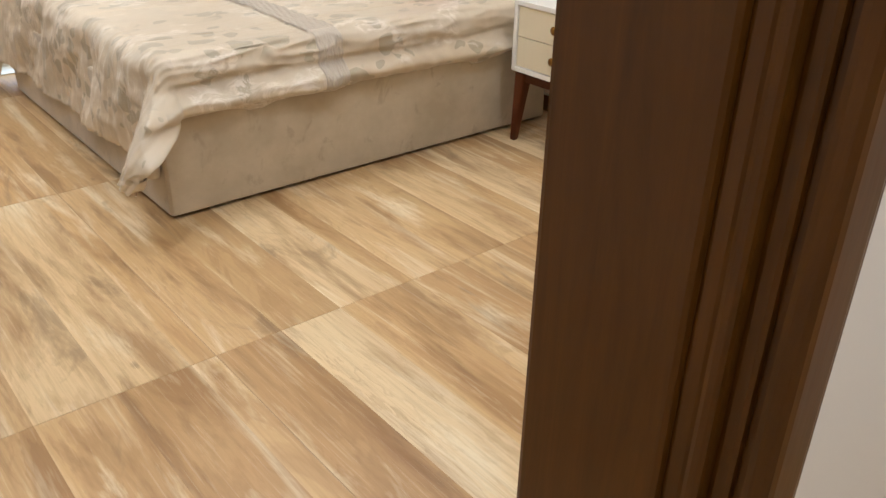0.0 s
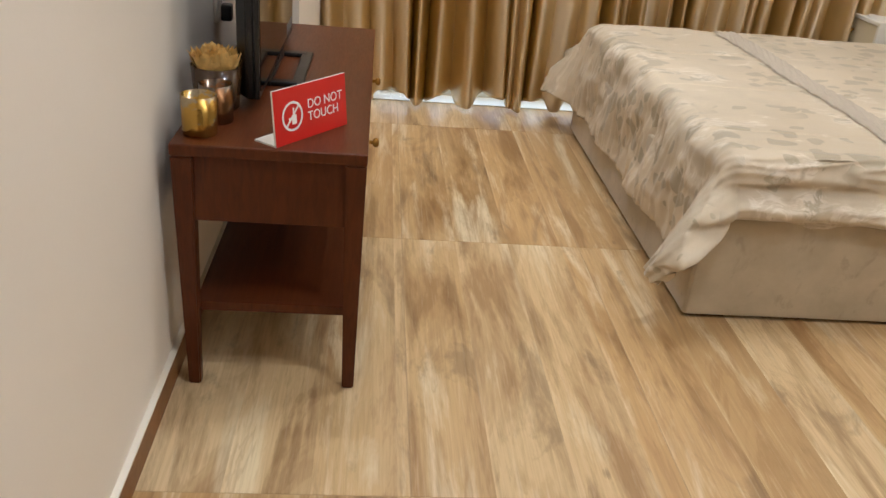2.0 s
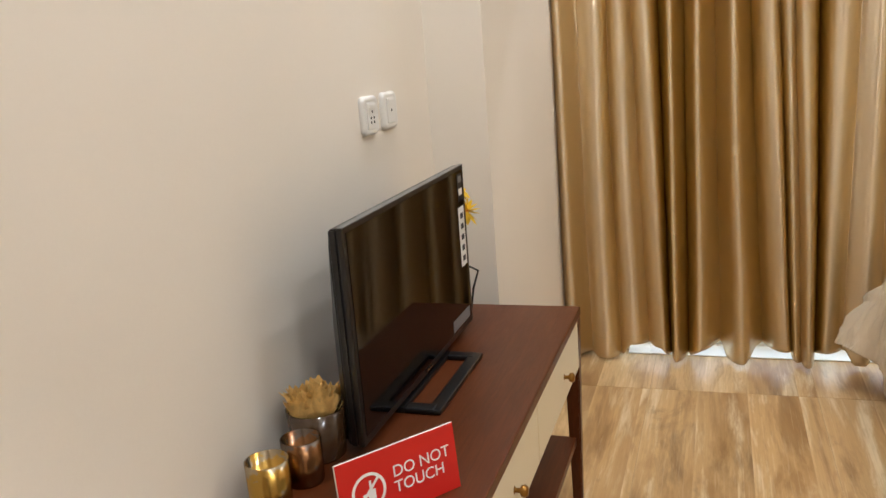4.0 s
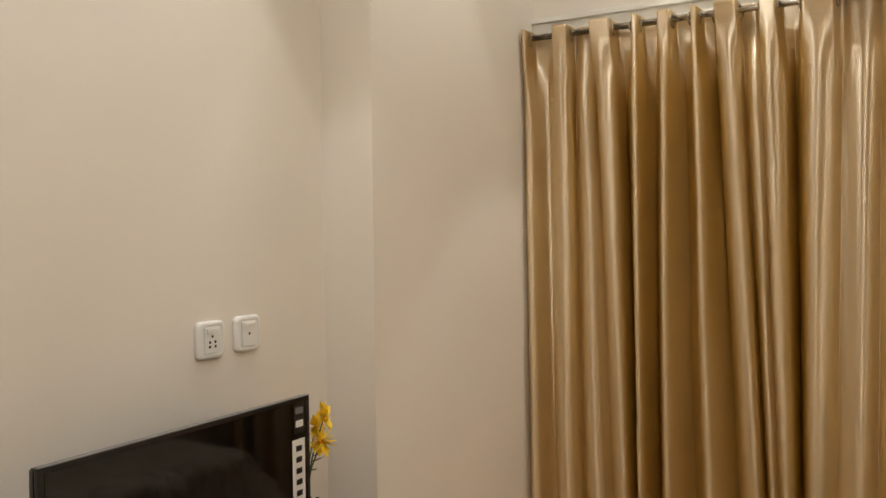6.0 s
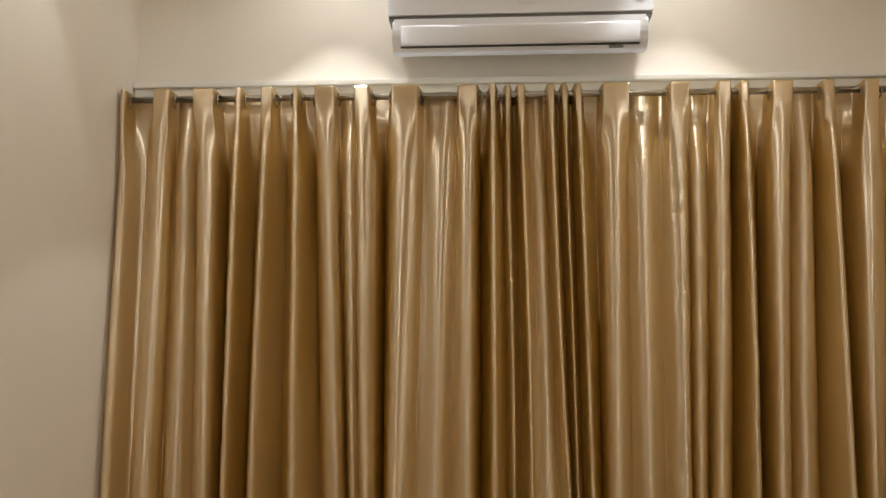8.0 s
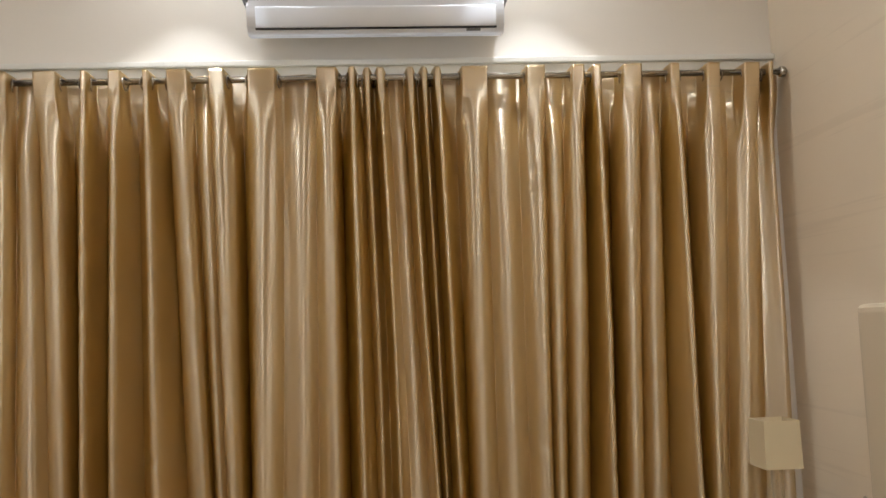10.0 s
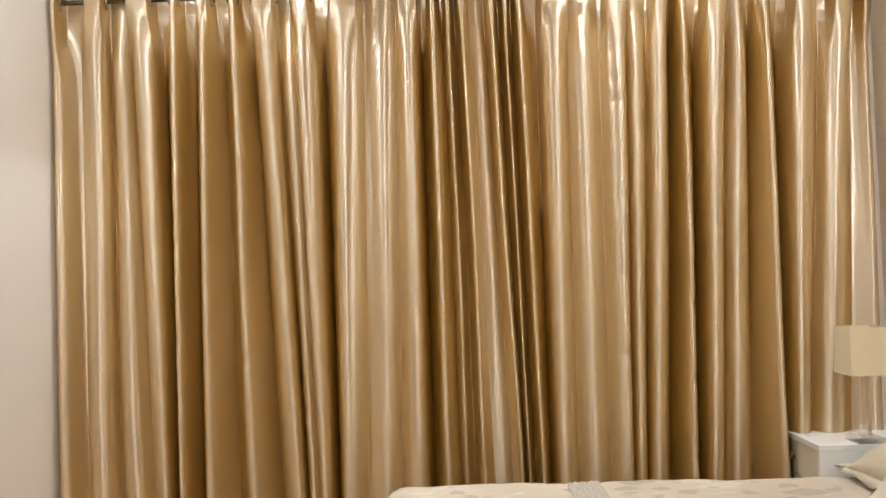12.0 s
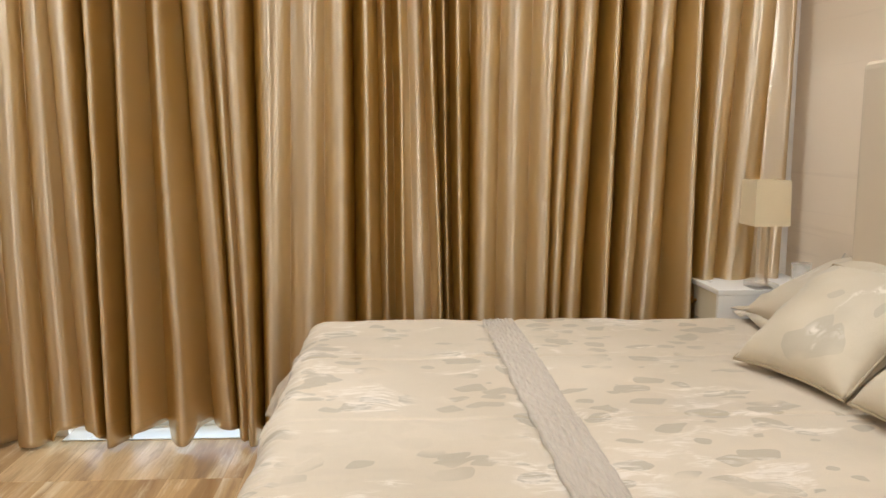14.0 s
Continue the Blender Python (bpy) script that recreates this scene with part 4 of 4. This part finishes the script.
def band_point(u, v):
    k = u * 9
    y = QY0 - Q_NEAR + v * (QY1 - QY0 + Q_NEAR + Q_FAR)
    x = 1.918 + u * 0.103 + 0.0025 * math.sin(v * 90 + math.floor(k) * 2)
    return quilt_point(x, y, 0.003 + 0.005 * abs(math.sin(math.pi * k)) * (0.7 + 0.3 * math.sin(v * 200 + 3 * math.floor(k))))


bm = sheet(band_point, 54, 300)
part("pleated_band", bm, M_PLEAT, quilt, "narrow grey pleated band across the quilt")


def cushion(name, w, h, t, m, material, label, piping=True, flange=0.0, group="cushions on the bed"):
    """A stuffed cushion standing in its own xz plane, its face towards -y."""
    ob = thing(name, m, label, "pillow", group)

    def face(s):
        def fn(a, b):
            u, v = 2 * a - 1, 2 * b - 1
            pin = 1 - 0.07 * (1 - v * v) * abs(u) ** 3
            pin2 = 1 - 0.07 * (1 - u * u) * abs(v) ** 3
            th = t * max(0.0, (1 - abs(u) ** 2.6)) ** 0.55 * max(0.0, (1 - abs(v) ** 2.6)) ** 0.55
            nn = 0.008 * noise.noise((u * 2.3 + w * 7, v * 2.1, s + t * 31)) + 0.004 * math.sin(9 * v + 4 * u) * abs(u) ** 2
            return Vector((w / 2 * u * pin, s * (th / 2 + nn * (1 - max(abs(u), abs(v)) ** 6)), h / 2 + h / 2 * v * pin2))
        return fn
    bm = sheet(face(-1), 36, 36)
    other = sheet(face(1), 36, 36)
    tmp = bpy.data.meshes.new("tmp")
    other.to_mesh(tmp)
    other.free()
    bm.from_mesh(tmp)
    bpy.data.meshes.remove(tmp)
    bmesh.ops.remove_doubles(bm, verts=bm.verts, dist=0.0005)
    for f in bm.faces:
        f.smooth = True
    part("cover", bm, material, ob)
    fn = face(-1)
    rim = [fn(k / 24, 0) for k in range(24)] + [fn(1, k / 24) for k in range(24)] + [fn(1 - k / 24, 1) for k in range(24)] + [fn(0, 1 - k / 24) for k in range(25)]
    if piping:
        part("piping", tube(bmesh.new(), rim, 0.004, 6), M_PIPING, ob, "beige corded edge")
    if flange:
        c = Vector((0, 0, h / 2))
        bm = bmesh.new()
        prev = None
        for k, p in enumerate(rim):
            d = (p - c).normalized()
            o = p + d * flange + Vector((0, 0.012 * math.sin(k * 1.1), 0))
            cur = (bm.verts.new(p - d * 0.01), bm.verts.new(o))
            if prev:
                bm.faces.new((prev[0], prev[1], cur[1], cur[0])).smooth = True
            prev = cur
        fo = part("flange", bm, material, ob, "loose flat border")
        fo.modifiers.new("thickness", "SOLIDIFY").thickness = 0.004
    return ob


# the face looks to -x and a little to -y once turned
cushion("pillow", 0.64, 0.40, 0.15, pose(2.78, 1.76, 0.553, -64, 0, -90), M_CUSHION, "beige bordered pillow leaning on the headboard", False, 0.04)
cushion("pillow", 0.60, 0.40, 0.16, pose(2.78, 0.95, 0.555, -60, 0, -90), M_CUSHION, "beige bordered pillow behind the cushions", False, 0.04)
cushion("cushion", 0.38, 0.38, 0.14, pose(2.56, 1.32, 0.545, -52, 0, -76), M_CUSHION, "square beige leaf-patterned cushion with corded edge")
cushion("cushion", 0.38, 0.38, 0.14, pose(2.60, 0.93, 0.545, -52, 0, -92), M_CUSHION, "square beige leaf-patterned cushion leaning beside another")

warning_sign(pose(2.50, 0.73, 0.537, 0, 0, -18), 0.23, 0.11, "red do not touch sign standing on the quilt")


# ---- nightstands and lamps ----
def nightstand(m, label, up=0.0):
    ob = thing("nightstand", m, label, "nightstand", "pair of nightstands")
    w, d, z0, z1 = 0.435, 0.39, 0.285 + up, 0.553 + up
    bm = bmesh.new()
    box(bm, 0, d, 0, 0.018, z0, z1 - 0.0182, 0.002)
    box(bm, 0, d, w - 0.018, w, z0, z1 - 0.0182, 0.002)
    box(bm, 0, d, 0.018, w - 0.018, z0, z0 + 0.018, 0.001)
    box(bm, d - 0.015, d, 0.018, w - 0.018, z0 + 0.018, z1 - 0.0182)
    part("cabinet", bm, M_WHITE, ob)
    part("top", bbox(-0.001, d, -0.001, w + 0.001, z1 - 0.018, z1, 0.002), M_WHITE, ob)
    for k in range(2):
        a = z0 + 0.021 + k * 0.1145
        dr = part("drawer", bbox(0.006, 0.03, 0.021, w - 0.021, a, a + 0.1115, 0.0015), M_CREAM, ob, "cream drawer front")
        kn = lathe([(0.0, 0.024), (0.011, 0.023), (0.016, 0.018), (0.015, 0.013), (0.006, 0.01), (0.006, 0.0)], 24)
        bmesh.ops.rotate(kn, verts=kn.verts, matrix=Matrix.Rotation(radians(-90), 3, "Y"))
        place(part("knob", kn, M_BRASS, dr, "round antique brass knob"), 0.006, w / 2, a + 0.057)
    bm = bmesh.new()
    box(bm, 0.02, d - 0.02, 0.02, 0.045, z0 - 0.04, z0 - 0.0005, 0.002)
    box(bm, 0.02, d - 0.02, w - 0.045, w - 0.02, z0 - 0.04, z0 - 0.0005, 0.002)
    box(bm, 0.02, 0.045, 0.045, w - 0.045, z0 - 0.04, z0 - 0.0005, 0.002)
    box(bm, d - 0.045, d - 0.02, 0.045, w - 0.045, z0 - 0.04, z0 - 0.0005, 0.002)
    part("base_frame", bm, M_CONSOLE, ob)
    for x, lx in ((0.036, -0.02), (d - 0.036, 0.02)):
        for y, ly in ((0.036, -0.015), (w - 0.036, 0.015)):
            part("leg", taper(bmesh.new(), x, y, 0.024, 0.05, 0.0, z0 - 0.002, (lx, ly)), M_CONSOLE, ob)
    return ob


nightstand(pose(2.74, -0.07, 0), "white two-drawer nightstand with dark wooden legs, brass knobs")
nightstand(pose(2.735, 2.17, 0), "white two-drawer nightstand tucked against the curtain", 0.05)


def table_lamp(x, y, z, label):
    ob = thing("table_lamp", pose(x, y, z), label, "lamp", "bedside lamps")
    part("base", bbox(-0.045, 0.045, -0.045, 0.045, 0, 0.018, 0.003), M_ACRYL, ob, "clear acrylic base")
    part("stem", bbox(-0.016, 0.016, -0.016, 0.016, 0.018, 0.24, 0.003), M_ACRYL, ob, "clear acrylic stem")
    part("neck", lathe([(0.006, 0.24), (0.006, 0.34), (0.003, 0.365), (0.0, 0.365)], 12), M_CHROME, ob)
    bm = bmesh.new()
    a, b, t = 0.062, 0.060, 0.003
    z0, z1 = 0.218, 0.372
    ring = []
    for rad, zz in ((a, z0), (b, z1), (b - t, z1), (a - t, z0)):
        ring.append([bm.verts.new((rad * sx, rad * sy, zz)) for sx, sy in ((-1, -1), (1, -1), (1, 1), (-1, 1))])
    for k in range(4):
        p, q = ring[k], ring[(k + 1) % 4]
        for j in range(4):
            bm.faces.new((p[j], p[(j + 1) % 4], q[(j + 1) % 4], q[j]))
    part("shade", bm, M_SHADE, ob, "square ivory fabric shade")
    return ob


table_lamp(2.905, 2.22, 0.603, "unlit table lamp with square ivory shade and clear acrylic stem")
table_lamp(3.02, 0.22, 0.553, "unlit table lamp with clear acrylic stem beside the potted plant")

gl = thing("drinking_glass", pose(3.045, 2.22, 0.603), "small clear drinking glass on the nightstand", "glass")
part("bowl", lathe([(0.0, 0.0), (0.026, 0.0), (0.028, 0.004), (0.034, 0.085), (0.0325, 0.085), (0.0265, 0.008), (0.0, 0.008)], 32), M_ACRYL, gl)

pl = thing("potted_plant", pose(2.985, 0.03, 0.553), "small green plant in a shiny rose-copper pot", "plant")
part("pot", lathe([(0.0, 0.0), (0.04, 0.0), (0.044, 0.004), (0.052, 0.085), (0.049, 0.085), (0.042, 0.01), (0.0, 0.01)], 40), M_COPPER, pl)
part("soil", lathe([(0.0, 0.07), (0.048, 0.068)], 24), M_BLACK, pl)
bm = bmesh.new()
for k in range(150):
    a, e, r = rng.uniform(0, 6.28), rng.uniform(0.15, 1.45), 0.035 * math.sqrt(rng.random())
    z = 0.072 + rng.uniform(0, 0.05)
    petal(bm, (r * math.cos(a), r * math.sin(a), z), (math.cos(a) * math.cos(e), math.sin(a) * math.cos(e), math.sin(e)), rng.uniform(0.025, 0.045), rng.uniform(0.016, 0.026), rng.uniform(-0.5, 0.4))
part("leaves", bm, M_LEAF, pl, "small bright green leaves")

# ---- floor tiles ----
floor = solid("floor", bbox(XW - 0.2, 4.4, -4.2, YN + 0.2, -0.1, -0.0012), M_GROUT, "wood-look floor tiles with tan joints", "floor")
TX, TY, TW, TL, GAP = 0.538, -0.305, 0.6, 1.2, 0.0009
tile_mesh = {}
for i in range(-1, 7):
    for j in range(-4, 3):
        x0, x1 = max(TX + i * TW, XW), min(TX + (i + 1) * TW, 4.2)
        y0, y1 = max(TY + j * TL, -4.0), min(TY + (j + 1) * TL, YN + 0.2)
        if x1 - x0 < 0.02 or y1 - y0 < 0.02:
            continue
        key = (round(x1 - x0, 3), round(y1 - y0, 3))
        if key not in tile_mesh:
            b = bbox(GAP, key[0] - GAP, GAP, key[1] - GAP, -0.009, 0.0)
            top = [e for e in b.edges if e.verts[0].co.z > -0.001 and e.verts[1].co.z > -0.001]
            bmesh.ops.bevel(b, geom=top, offset=0.0007, segments=1, affect="EDGES")
            tile_mesh[key] = mesh_of("tile", b, M_FLOOR)
        place(part("tile", tile_mesh[key], None, floor), x0, y0, 0)
